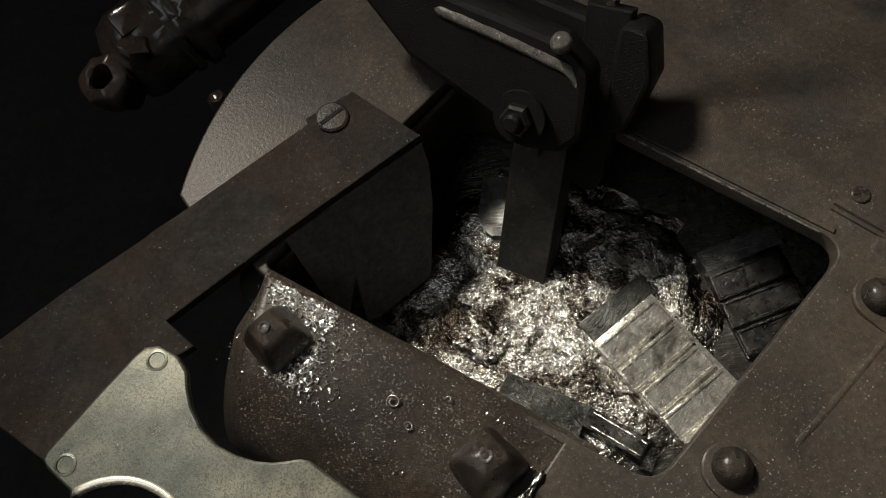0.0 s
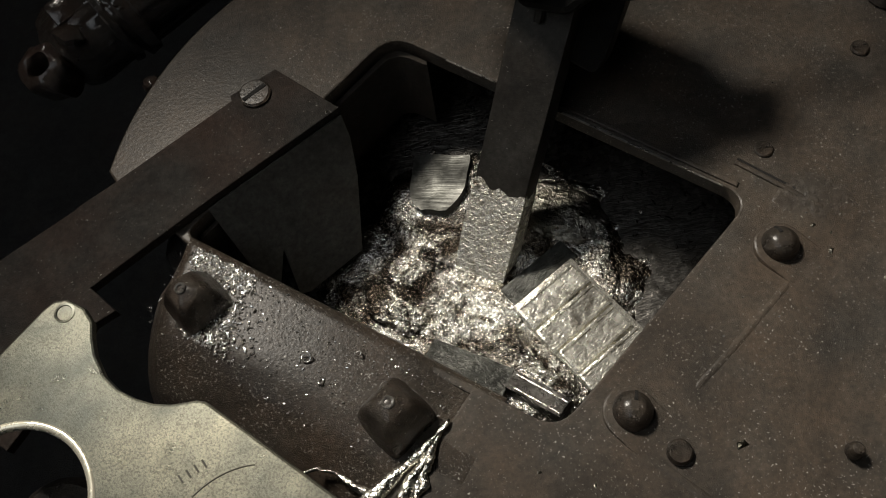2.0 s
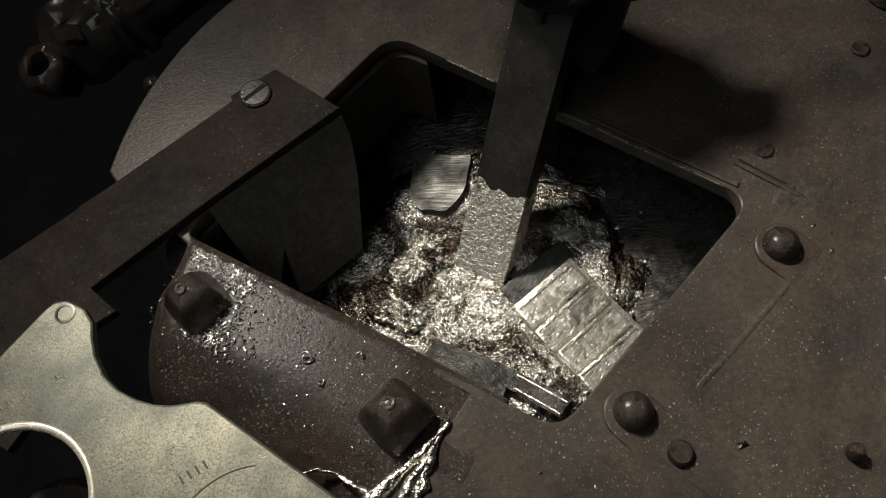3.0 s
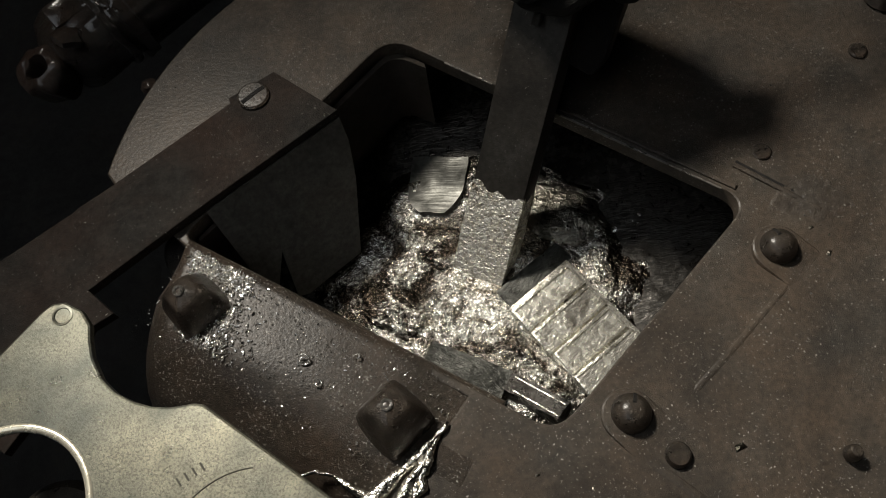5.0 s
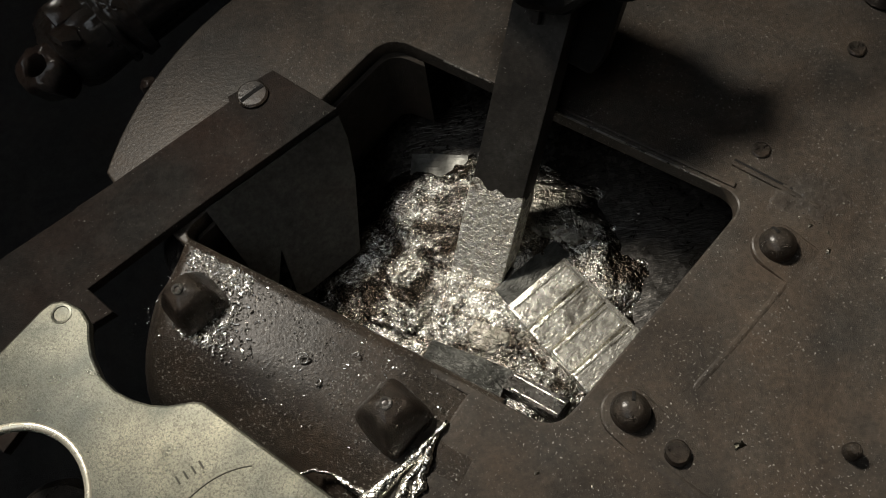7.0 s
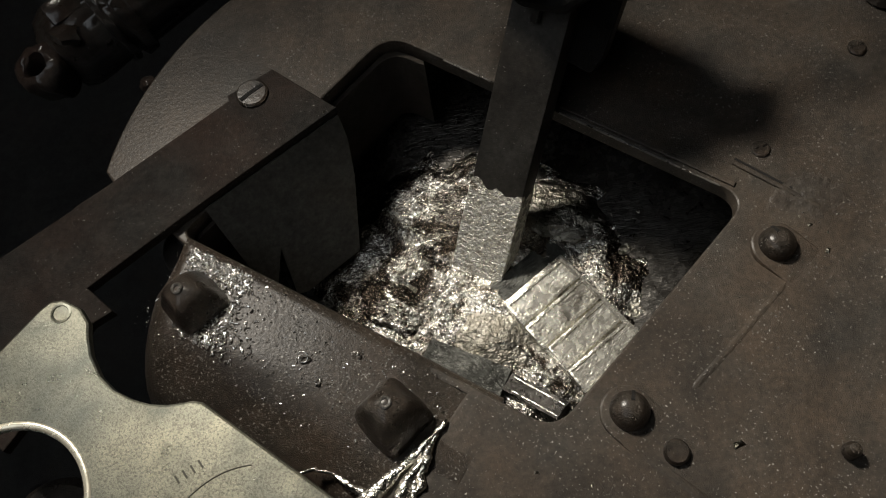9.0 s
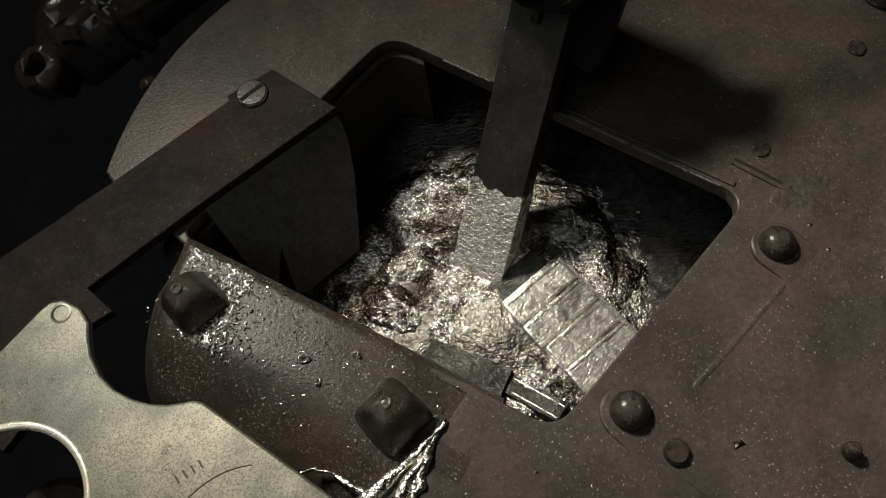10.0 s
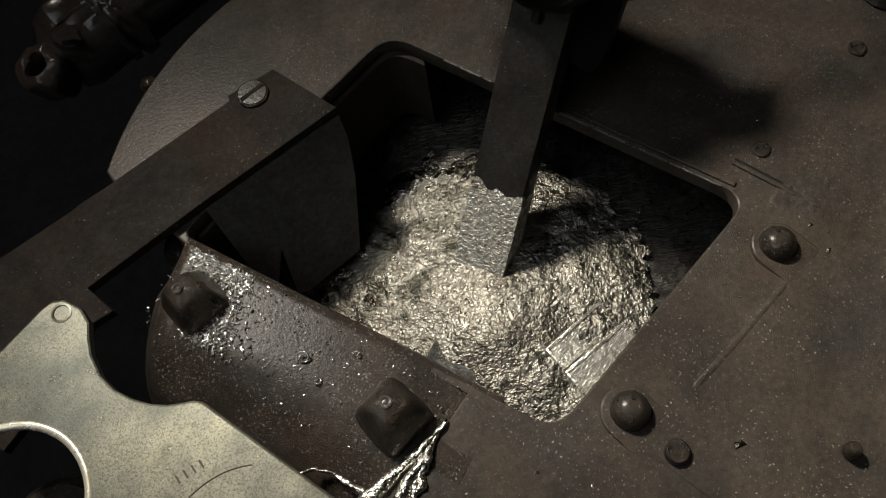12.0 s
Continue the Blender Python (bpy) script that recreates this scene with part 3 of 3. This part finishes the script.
def crust_height(x, y):
    d = math.hypot((x - 11) / 66, (y + 3) / 62) + 0.17 * bumps(x, y, 0.055, 8) + 0.05 * bumps(x, y, 0.3, 9)
    if d > 1:
        return None
    fine = 0.45 * ridged(x, y, 0.06, 11) + 0.4 * bumps(x, y, 0.13, 14) + 0.20 * bumps(x + 0.5 * y, 1.7 * y, 0.4, 12) + 0.08 * bumps(x, y, 1.1, 13)
    hot = 2.8 * math.exp(-((x - 12) ** 2 + (y + 14) ** 2) / 300)
    return MELT_Z + lie(x, y) - 2.2 + fine + hot + 4.2 * (1 - d * d)


CRUSTOB = surface("dross_crust", CRUST, 0.62, crust_height, "pale finely wrinkled dross crust spreading over the melt", "dross", (-0.02, 1.0, -0.02, 1.03))


def ribbed_pig(name, label, ribs, material):
    """A half-sunk piece of a notched pig: a body with framed ribs across it. x along the ribs, y across them."""
    p = thing(name, label, "metal pig", "pieces melting in the pot")
    pitch, long = 11.6, 28.0
    depth = ribs * pitch
    rnd = random.Random(ribs)
    part("body", rough_up(block(-long / 2 - 0.5, long / 2 + 2.5, -depth - 0.5, 2.0, -14, -1.6, 1.0), 0.35, 0.12), material, p)
    part("plain_end", rough_up(block(-long / 2 + 1, long / 2 + 5, 1.2, 11, -13, -2.6, 0.8), 0.5, 0.12, 3), GREYSLUG, p, "dark smooth end of the pig")
    for k in range(ribs):
        yc = -k * pitch - pitch / 2
        # each rib slopes like a stair tread and ends a little differently
        x0, x1 = -long / 2 - rnd.uniform(0, 1.2), long / 2 + rnd.uniform(-0.8, 1.2)
        bm = block(x0, x1, -pitch / 2 + 0.6, pitch / 2 - 0.6, -3.2, 1.2, 0.4, Matrix.Translation((0, yc, 0)) @ pose(0, 0, 0, 10, 0, rnd.uniform(-0.8, 0.8)))
        # a sunk field inside each rib's raised rim
        top = max((f for f in bm.faces if f.normal.z > 0.9), key=lambda f: f.calc_area())
        bmesh.ops.inset_individual(bm, faces=[top], thickness=0.95)
        bmesh.ops.inset_individual(bm, faces=[top], thickness=0.35)
        bmesh.ops.translate(bm, vec=(0, 0, -0.6), verts=top.verts[:])
        part("rib", rough_up(bm, 0.22, 0.3, k), material, p)
    return p


PIG_BLOCK = ribbed_pig("notched_pig_piece", "half-melted notched pig with pale framed ribs", 5, SLUG)
PIG_SHADE = ribbed_pig("notched_pig_piece", "notched pig half sunk in the melt, coloured dark for the shade there", 3, DARKSLUG)


def slug_piece(name, label, material, sx, sy, sz, lines=0, ridge=None, taper=0.0):
    p = thing(name, label, "metal slug", "pieces melting in the pot")
    bm = block(-sx / 2, sx / 2, -sy / 2, sy / 2, -sz, 0, 0)
    bmesh.ops.subdivide_edges(bm, edges=bm.edges[:], cuts=9, use_grid_fill=True)
    for v in bm.verts:
        # an end melted round
        v.co.x *= math.sqrt(max(0.05, 1 - taper * (min(0, v.co.y) / (sy / 2)) ** 2))
    part("slug_body", rough_up(rough_up(bm, 1.3, 0.09, sx), 0.2, 0.6, sx), material, p, "", 60)
    for k in range(lines):
        y = sy * (-0.32 + 0.64 * k / max(1, lines - 1))
        part("cast_ridge", block(-sx * 0.46, sx * 0.46, y - 0.28, y + 0.28, -0.3, 0.35, 0.12), ridge or material, p, "bright cast ridge")
    return p


SLUG_A = slug_piece("slug", "bright brushed slug standing out of the melt", BRUSHED, 25, 28, 9, taper=0.8)
SLUG_C = slug_piece("slug", "grey tarnished slug lying along the pot's edge", GREYSLUG, 33, 13, 8)
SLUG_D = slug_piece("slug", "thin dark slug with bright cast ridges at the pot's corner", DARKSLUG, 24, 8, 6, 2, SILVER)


def dross_lump(name, label, material, cx, cy, rx, ry, hz, turn, seed):
    bm = bmesh.new()
    bmesh.ops.create_icosphere(bm, subdivisions=5, radius=1)
    c, s = math.cos(radians(turn)), math.sin(radians(turn))
    for v in bm.verts:
        k = 1 + 0.22 * noise.noise(v.co * 1.6 + Vector((seed, 0, 0))) + 0.12 * noise.noise(v.co * 5 + Vector((seed, 4, 0))) + 0.05 * noise.noise(v.co * 14 + Vector((seed, 9, 0)))
        x, y, z = v.co.x * rx * k, v.co.y * ry * k, v.co.z * hz * k
        v.co = (cx + c * x - s * y, cy + s * x + c * y, MELT_Z + lie(cx, cy) + z)
    ob = part(name, bm, material, None, "", 60)
    return tagged(ob, label, "dross", "dross lumps")


LUMPS = [
    dross_lump("dross_lump", "rough brownish-silver dross lump beside the hanging pig", CRUST, 48, 30, 19, 12, 3.5, -30, 3),
    dross_lump("dross_lump", "glistening wrinkled dross lump before the deflector", MELT, -22, 3, 17, 10, 3.2, -35, 7),
    dross_lump("dross_lump", "glistening wrinkled dross lump before the deflector", MELT, 0, 24, 13, 10, 3.4, 20, 12),
    dross_lump("dross_lump", "glistening dross lump in the pot's near corner", MELT, 30, -38, 12, 8, 3.0, -40, 17),
]


# ---- spatter on the flange ----
def scale_patch():
    """Low burnt-on crust beside the upper screw."""
    bm = bmesh.new()
    grid = {}
    for i in range(45):
        for j in range(33):
            x, y = 110 + i * 0.75, -10 + j * 0.75
            d = math.hypot((x - 126) / 15, (y - 2) / 10) + 0.35 * noise.noise((x * 0.12, y * 0.12, 4))
            h = 1.5 * (1 - d) + 0.55 * noise.noise((x * 0.5, y * 0.5, 2)) + 0.3 * noise.noise((x * 1.1, y * 1.1, 6))
            if d < 1.05:
                grid[i, j] = bm.verts.new((x, y, min(1.6, h) - 0.25))
    for i, j in list(grid):
        quad = [grid.get(k) for k in ((i, j), (i + 1, j), (i + 1, j + 1), (i, j + 1))]
        if all(quad):
            bm.faces.new(quad)
    for v in [v for v in bm.verts if not v.link_faces]:
        bm.verts.remove(v)
    part("scale_crust", bm, RUSTY, pot, "low burnt-on crust of scale", 180)


scale_patch()


def flakes():
    bm = bmesh.new()
    rnd = random.Random(5)
    d = (BR - LL).normalized()
    n = Vector((d.y, -d.x))
    for k in range(3300):
        if k < 1700:
            t = rnd.uniform(0.5, 30)
            s = 21 + 0.38 * t + rnd.gauss(0, 6.5) if k % 3 else rnd.uniform(8, 34)
            t = t if k % 3 else rnd.uniform(0.5, 7)
        else:
            s, t = rnd.uniform(6, 116), 1 + 36 * rnd.random() ** 1.3
        p = LL + d * s + n * t
        z = flange_top(t) + 0.25
        long = 0.4 + 2.2 * rnd.random() ** 1.7 if k < 1700 else 0.2 + 0.9 * rnd.random() ** 3
        wide = long * rnd.uniform(0.08, 0.38)
        a, bend, tilt = rnd.uniform(0, 6.28), rnd.uniform(-2.4, 2.4), rnd.uniform(-1.1, 1.1)
        tops, lows = [], []
        for i in range(4):
            # a thin curled strip with a raised middle
            w = i / 3 - 0.5
            q = p + Vector((math.cos(a + bend * w), math.sin(a + bend * w))) * long * w
            side = Vector((-math.sin(a + bend * w), math.cos(a + bend * w))) * wide * (1 - 1.2 * w * w)
            h = z + 0.12 + 0.5 * long * (0.25 - w * w) * rnd.uniform(0.3, 1)
            for sign in (-1, 1):
                v = q + side * sign * 0.5
                tops.append(bm.verts.new((v.x, v.y, h + sign * tilt * wide * 0.5 + 0.15)))
                lows.append(bm.verts.new((v.x, v.y, h + sign * tilt * wide * 0.5 - 0.12)))
        for i in range(0, 6, 2):
            bm.faces.new((tops[i], tops[i + 2], tops[i + 3], tops[i + 1]))
            bm.faces.new((tops[i], lows[i], lows[i + 2], tops[i + 2]))
            bm.faces.new((tops[i + 1], tops[i + 3], lows[i + 3], lows[i + 1]))
        bm.faces.new((tops[0], tops[1], lows[1], lows[0]))
        bm.faces.new((tops[6], lows[6], lows[7], tops[7]))
    return tagged(part("metal_flakes", bm, FLAKEM), "bright spattered flakes of type metal on the flange", "metal flakes", kind="stuff")


FLAKES = flakes()


def spatter():
    """Fine bright crumbs strewn over the cover round the mouth."""
    bm = bmesh.new()
    rnd = random.Random(9)
    for k in range(1500):
        a, r = rnd.uniform(0, 6.283), 95 + abs(rnd.gauss(0, 45))
        x, y = 12 + r * math.cos(a), 10 + r * 0.8 * math.sin(a)
        if (x - 11.6) ** 2 + (y - 19.2) ** 2 > 134 ** 2 and x < 60 or (x < -20 and y < 70) or y < -110:
            continue
        w = TL + (Vector((x, y)) - TL)
        e, f = (TR - TL).normalized(), (LL - TL).normalized()
        u, v = (w - TL).dot(e), (w - TL).dot(f)
        if -6 < u < (TR - TL).length + 5 and -6 < v < (LL - TL).length + 5:
            continue
        z = 0.02
        size = 0.12 + 0.45 * rnd.random() ** 4
        b = rnd.uniform(0, 6.283)
        c, s2 = math.cos(b) * size, math.sin(b) * size
        vs = [bm.verts.new(q) for q in ((x + c, y + s2, z), (x - s2 * 0.6, y + c * 0.6, z), (x - c, y - s2, z), (x + s2 * 0.5, y - c * 0.5, z), (x, y, z + size * 0.6))]
        for i in range(4):
            bm.faces.new((vs[i], vs[(i + 1) % 4], vs[4]))
    return tagged(part("metal_crumbs", bm, FLAKEM), "tiny bright crumbs of type metal strewn on the cover", "metal crumbs", kind="stuff")


CRUMBS = spatter()


def splash():
    t = thing("metal_splash", "bright frozen splash and drips of type metal on the flange seam", "metal splash")
    runs = (
        ([(-5, -57.5, 1), (-9, -61.5, 1.2), (-14, -66, 1.0), (-20, -70, 0.8), (-27, -75, 0.5), (-34, -80, 0), (-46, -89, -2)], [0.5, 1.0, 1.7, 1.5, 2.4, 2.8, 3.2]),
        ([(-8, -61, 1), (-11, -66, 1.6), (-16, -71, 1.2), (-20, -76, 1.0), (-24, -83, 0.5), (-30, -92, 0)], [0.5, 1.0, 1.5, 2.2, 2.6, 2.0]),
        ([(-53, -67.6, -1.6), (-48, -67, -1.0), (-42.7, -69, -1.0), (-37, -74, -1.0), (-31, -77.5, 0)], [0.35, 0.7, 0.5, 1.1, 1.6]),
        ([(-12, -67, 1), (-12.5, -70, 1.6), (-15, -73, 1.2), (-15, -77, 1.0), (-18, -80, 0.7)], [0.8, 1.4, 0.9, 1.3, 0.5]),
        ([(-17, -74, 0.8), (-18, -80, 0.8), (-22, -86, 0.6)], [1.0, 1.3, 0.7]),
    )
    for k, (pts, radii) in enumerate(runs):
        fine_p, fine_r = [], []
        for i in range(len(pts) - 1):
            for j in range(5):
                w = j / 5
                fine_p.append(Vector(pts[i]).lerp(Vector(pts[i + 1]), w))
                fine_r.append((radii[i] * (1 - w) + radii[i + 1] * w) * (1 + 0.25 * noise.noise((i * 2.1 + w * 2, k, 0))))
        part("drip", rough_up(tube(fine_p, fine_r, 12), 0.7, 0.35, k), SILVER, t, "", 80)
    return t


SPLASH = splash()


def chip(x, y, z, size, turn):
    bm = bmesh.new()
    vs = [bm.verts.new(v) for v in ((-size, -size * 0.4, 0), (size, -size * 0.5, 0), (size * 0.7, size * 0.5, 0), (-size * 0.6, size * 0.6, 0), (0, 0, size * 0.45))]
    for f in ((0, 1, 4), (1, 2, 4), (2, 3, 4), (3, 0, 4), (3, 2, 1, 0)):
        bm.faces.new([vs[i] for i in f])
    bmesh.ops.transform(bm, matrix=Matrix.Translation((x, y, z)) @ pose(0, 0, 0, 0, 0, turn), verts=bm.verts[:])
    return tagged(part("metal_chip", bm, CRUST), "small pale chip of type metal on the cover", "metal chip", "loose chips")


def shaving(x, y, z, rad, turns, turn):
    """A small curled shaving: a thin ribbon wound in an opening coil."""
    pts, radii, n = [], [], int(14 * turns)
    for k in range(n + 1):
        w = k / n
        a = 2 * math.pi * turns * w
        r = rad * (0.35 + 0.65 * w)
        pts.append((r * math.cos(a), r * math.sin(a), 0.5 + 1.4 * w * math.sin(a * 0.7) ** 2))
        radii.append(0.10 + 0.28 * math.sin(math.pi * min(1, max(0.02, w))))
    bm = tube(pts, radii, 7)
    bmesh.ops.transform(bm, matrix=Matrix.Translation((x, y, z)) @ pose(0, 0, 0, 12, -8, turn), verts=bm.verts[:])
    return tagged(part("metal_shaving", bm, FLAKEM, None, "", 70), "small curled bright shaving lying on the flange", "metal shaving", "loose shavings")


CHIPS = [shaving(-49.5, -31.5, 2.0, 2.4, 1.5, 30), shaving(-45.5, -40.2, 1.9, 1.7, 1.1, 130), shaving(-32.0, -33.0, 1.7, 1.3, 0.9, 220), chip(-42, -41.5, 1.7, 0.8, 40), chip(-37.5, 61.5, 4.6, 0.8, 70), chip(123, -8.5, 0.05, 1.0, 15), chip(128, -12, 0.05, 0.7, 75), chip(120.5, -5, 0.05, 0.6, 130), chip(133, -6, 0.05, 0.6, 10), chip(81.5, -76.5, 0.05, 2.0, 20), chip(126, -18.5, 0.05, 1.3, 60), chip(20, -77, 0.05, 0.9, 10), chip(36, -83, 0.05, 0.8, 80), chip(140, -30, 0.05, 0.8, 30)]


# ---- the hanging pig and its clamp ----
PIG = thing("hanging_pig", "long grey type-metal pig hanging into the melt", "metal pig")


def hanging_pig():
    part("pig_body", rough_up(block(-10.5, 10.5, -6, 6, -52, 142, 0.8), 0.12, 0.2), PIGM, PIG)
    bm = bmesh.new()
    rings = []
    n = 120
    for k in range(19):
        ring = []
        for i in range(n):
            a = 2 * math.pi * i / n
            c, s = math.cos(a), math.sin(a)
            k2 = max(abs(c) / 10.9, abs(s) / 6.4)
            x, y = c / k2, s / k2
            z = -54 + (94 + 3.4 * noise.noise((x * 0.22, y * 0.22, 5)) + 0.8 * noise.noise((x * 0.7, y * 0.7, 8))) * k / 18
            w = 1 + 0.035 * noise.noise((x * 0.35, y * 0.35, z * 0.18)) if k < 18 else 0.97
            ring.append(bm.verts.new((x * w, y * w, z)))
        rings.append(ring)
    for a, b in zip(rings, rings[1:]):
        for i in range(n):
            bm.faces.new((a[i], a[(i + 1) % n], b[(i + 1) % n], b[i]))
    bm.faces.new(rings[0][::-1])
    part("melted_skin", bm, SKIN, PIG, "bright film of molten metal on the pig's end", 60)


hanging_pig()
CLAMP = thing("pig_clamp", "dark forged-steel clamp gripping the hanging pig", "clamp")


def xz_plate(loop, y0, y1, r=0.8):
    bm = slab(loop, -y1, -y0, r)
    bmesh.ops.transform(bm, matrix=Matrix(((1, 0, 0, 0), (0, 0, -1, 0), (0, 1, 0, 0), (0, 0, 0, 1))), verts=bm.verts[:])
    return bm


def clamp():
    part("back_bracket", xz_plate(rounded([(9, 93), (20, 91), (22.5, 98), (23.5, 116), (22, 160), (6, 160)], [2, 3, 3, 3, 0, 0]), 3, 9), STEEL, CLAMP)
    jaw = rounded([(-76, 158), (-49, 134.6), (-16, 121), (-3, 112), (12, 114), (18.5, 121), (17.5, 144), (6, 153), (-36, 160), (-66, 182)], [0, 6, 6, 7, 6, 5, 8, 4, 6, 0])
    j = part("jaw", xz_plate(jaw, -20, -7, 2.6), STEEL, CLAMP, "forged steel jaw with a painted glint along its edge")
    edge = [(-40 + 50 * k / 14, -18.9, 153.6 - 9.4 * (k / 14) ** 1.2) for k in range(15)] + [(13, -18.9, 141), (15.5, -18.9, 136)]
    part("bevel_glint", rough_up(tube([Vector(p) for p in edge], [1.2] + [2.2] * (len(edge) - 3) + [1.6, 0.6], 14), 0.45, 0.6), WORN_GLINT, j, "bright ridge painted as the glint on the jaw's bevel", 60)
    part("rear_jaw", xz_plate([(x * 0.98, z + 1) for x, z in jaw], 7, 17, 2.0), STEEL, CLAMP)
    m = Matrix.Translation((-3, -22, 125)) @ pose(0, 0, 0, 90, 0, 0)
    part("washer", lathe([(0, 0), (9.5, 0), (9.5, 1.6), (0, 1.6)], 26, m), STEEL, j)
    part("nut", lathe([(0, 1.6), (5.8, 1.6), (5.8, 4.6), (4.8, 5.6), (0, 5.6)], 6, m), STEEL, j)
    part("stud", lathe([(0, 5.4), (3.2, 5.4), (3.2, 8), (2.4, 9), (0, 9)], 16, m), STEEL, j)
    part("rivet", lathe([(3.7, 0), (3.5, 1.6), (2.6, 3.0), (1.3, 3.8), (0, 4.0)], 20, Matrix.Translation((7, -20.2, 152.5)) @ pose(0, 0, 0, 90, 0, 0)), WORN_GLINT, j)
    part("cotter", block(-1.4, 1.4, -10, -7.2, 106, 118, 0.5), PIGM, CLAMP)
    part("side_cheek", xz_plate(rounded([(21, 118), (29, 121), (34, 140), (30, 156), (20, 158)], 4), -4, 14, 1.5), STEEL, CLAMP)
    part("hanger_rod", lathe([(0, 150), (2.2, 150), (2.2, 1500), (0, 1500)], 12, Matrix.Translation((14, 6, 0))), OILY, CLAMP)


clamp()


# ---- everything that moves ----
def motions():
    axis, full = Vector((0.8035, 0.4538, -0.3854)), 2.8585
    shift = Vector((0.0280, -0.0188, -0.0014))

    def swung(k):
        """The pot's pose, k from 0 (at rest) to 1 (swung out)."""
        return Matrix.Translation(shift * k) @ Matrix.Rotation(radians(full * k), 4, axis)

    SWING = [(0, 1), (0.6, 1), (0.7, 0.97), (0.8, 0.735), (0.9, 0.485), (1.0, 0.285), (1.1, 0.11), (1.2, 0.015), (1.3, 0), (12, 0)]

    def swing_at(t):
        for (t0, k0), (t1, k1) in zip(SWING, SWING[1:]):
            if t0 <= t <= t1:
                return k0 + (k1 - k0) * (t - t0) / (t1 - t0)
        return 0

    for ob in (pot, MELTOB, SKINOB, CRUMBS, FLAKES, SPLASH, *CHIPS):
        walk(ob, [(t, swung(k)) for t, k in SWING])

    def adrift(ob, rows):
        """Rows of (t, x, y, z, rx, ry, rz) in the pot, in millimetres."""
        keys = sorted({t for t, _ in SWING} | {r[0] for r in rows})
        out = []
        for t in keys:
            before = max((r for r in rows if r[0] <= t), key=lambda r: r[0])
            after = min((r for r in rows if r[0] >= t), key=lambda r: r[0])
            w = (t - before[0]) / (after[0] - before[0]) if after[0] > before[0] else 0
            v = [a + (b - a) * w for a, b in zip(before[1:], after[1:])]
            out.append((t, swung(swing_at(t)) @ pose(v[0] * MM, v[1] * MM, v[2] * MM, *v[3:])))
        walk(ob, out)

    adrift(PIG_BLOCK, [(0, 35.6, -1.0, -42, -2, -2, 33), (1.3, 34.8, -0.5, -42, -2, -2, 33), (5, 33.4, 0.2, -42.2, -2, -2, 33), (7.2, 33.0, 0.6, -42.3, -2, -2, 33), (9, 31.8, 1.8, -42.5, -2, -2, 33), (11, 30.8, 2.2, -43.2, -2, -2, 33), (12, 30.8, 2.2, -45.6, -3, -2, 33)])
    adrift(PIG_SHADE, [(0, 84, 17, -40, 0, -6, 14), (0.7, 84, 17, -40, 0, -6, 14), (1.3, 84, 17, -45, 0, -6, 14), (3.2, 84, 17, -46, 0, -6, 14), (12, 84, 17, -49, 0, -6, 14)])
    adrift(SLUG_A, [(0, -1.5, 55, -47.5, -4, -11, -14), (3.2, -1.5, 55, -47.7, -4, -11, -14), (5, -1.5, 55.5, -48.3, -3, -11, -14), (6.2, -1.5, 56, -49.6, 2, -10, -14), (7.2, -1, 57, -52.6, 7, -8, -14), (9, 0, 60, -60, 20, -4, -14), (12, 0, 60, -62, 20, -4, -14)])
    adrift(SLUG_C, [(0, 1, -28, -46, -4, 0, -30), (9, 1, -28, -46, -4, 0, -30), (10.5, 1.5, -28, -46.6, -4, 0, -30), (12, 2, -28, -48.2, -6, 0, -30)])
    adrift(SLUG_D, [(0, 26, -42, -43.5, -4, -10, -40), (7.2, 26, -42, -43.5, -4, -10, -40), (10, 26, -43, -46.5, -4, -10, -40), (12, 26, -43, -51, -4, -10, -40)])
    adrift(CRUSTOB, [(0, 0, 0, -5.6, 0, 0, 0), (1.3, 0, 0, -4.4, 0, 0, 0), (3.2, 0, 0, -3.5, 0, 0, 0), (7.2, 0, 0, -2.4, 0, 0, 0), (9, 0, 0, -1.7, 0, 0, 0), (10, 0, 0, -1.2, 0, 0, 0), (11, 0, 0, 0.3, 0, 0, 0), (12, 0, 0, 2.1, 0, 0, 0)])

    adrift(LUMPS[0], [(0, 0, 0, 0, 0, 0, 0), (6, 0.8, -0.6, 0, 0, 0, 1.5), (12, 1.0, -1.5, -0.6, 0, 0, 2)])
    adrift(LUMPS[1], [(0, 3, -1, 0.4, 0, 0, -4), (1.3, 0, 0, 0, 0, 0, 0), (7, -0.8, 0.5, -0.3, 0, 0, 1), (12, -0.5, 0.5, -1.5, 0, 0, 1)])
    adrift(LUMPS[2], [(0, 1.5, 1, -1.5, 0, 0, 3), (1.3, 0, 0, 0, 0, 0, 0), (7, 0.5, 1, -0.2, 0, 0, 0), (12, 0.8, 1, -1.4, 0, 0, 0)])
    adrift(LUMPS[3], [(0, 2, -2, 0.8, 0, 0, 5), (1.3, 0, 0, 0, 0, 0, 0), (9, 0.5, 0.5, -0.8, 0, 0, -1), (12, 0.5, 0.5, -2.5, 0, 0, -1)])

    low, high = pose(0.0298, 0.0119, -0.0537, -33.11, -6.68, -31.86), pose(0.0132, 0.0142, -0.0520, -34.29, -2.31, -35.40)
    rows = [(t, low @ Matrix.Translation((0, 0, -0.050 * (1 - k)))) for t, k in ((0, 0), (0.2, 0.0), (0.3, 0.18), (0.4, 0.385), (0.5, 0.65), (0.6, 0.945), (0.7, 1.0))]
    for t in (0.8, 0.9, 1.0, 1.1, 1.2, 1.3):
        rows.append((t, high.lerp(low, swing_at(t))))
    rows.append((12, high))
    for ob in (PIG, CLAMP):
        walk(ob, rows)


motions()
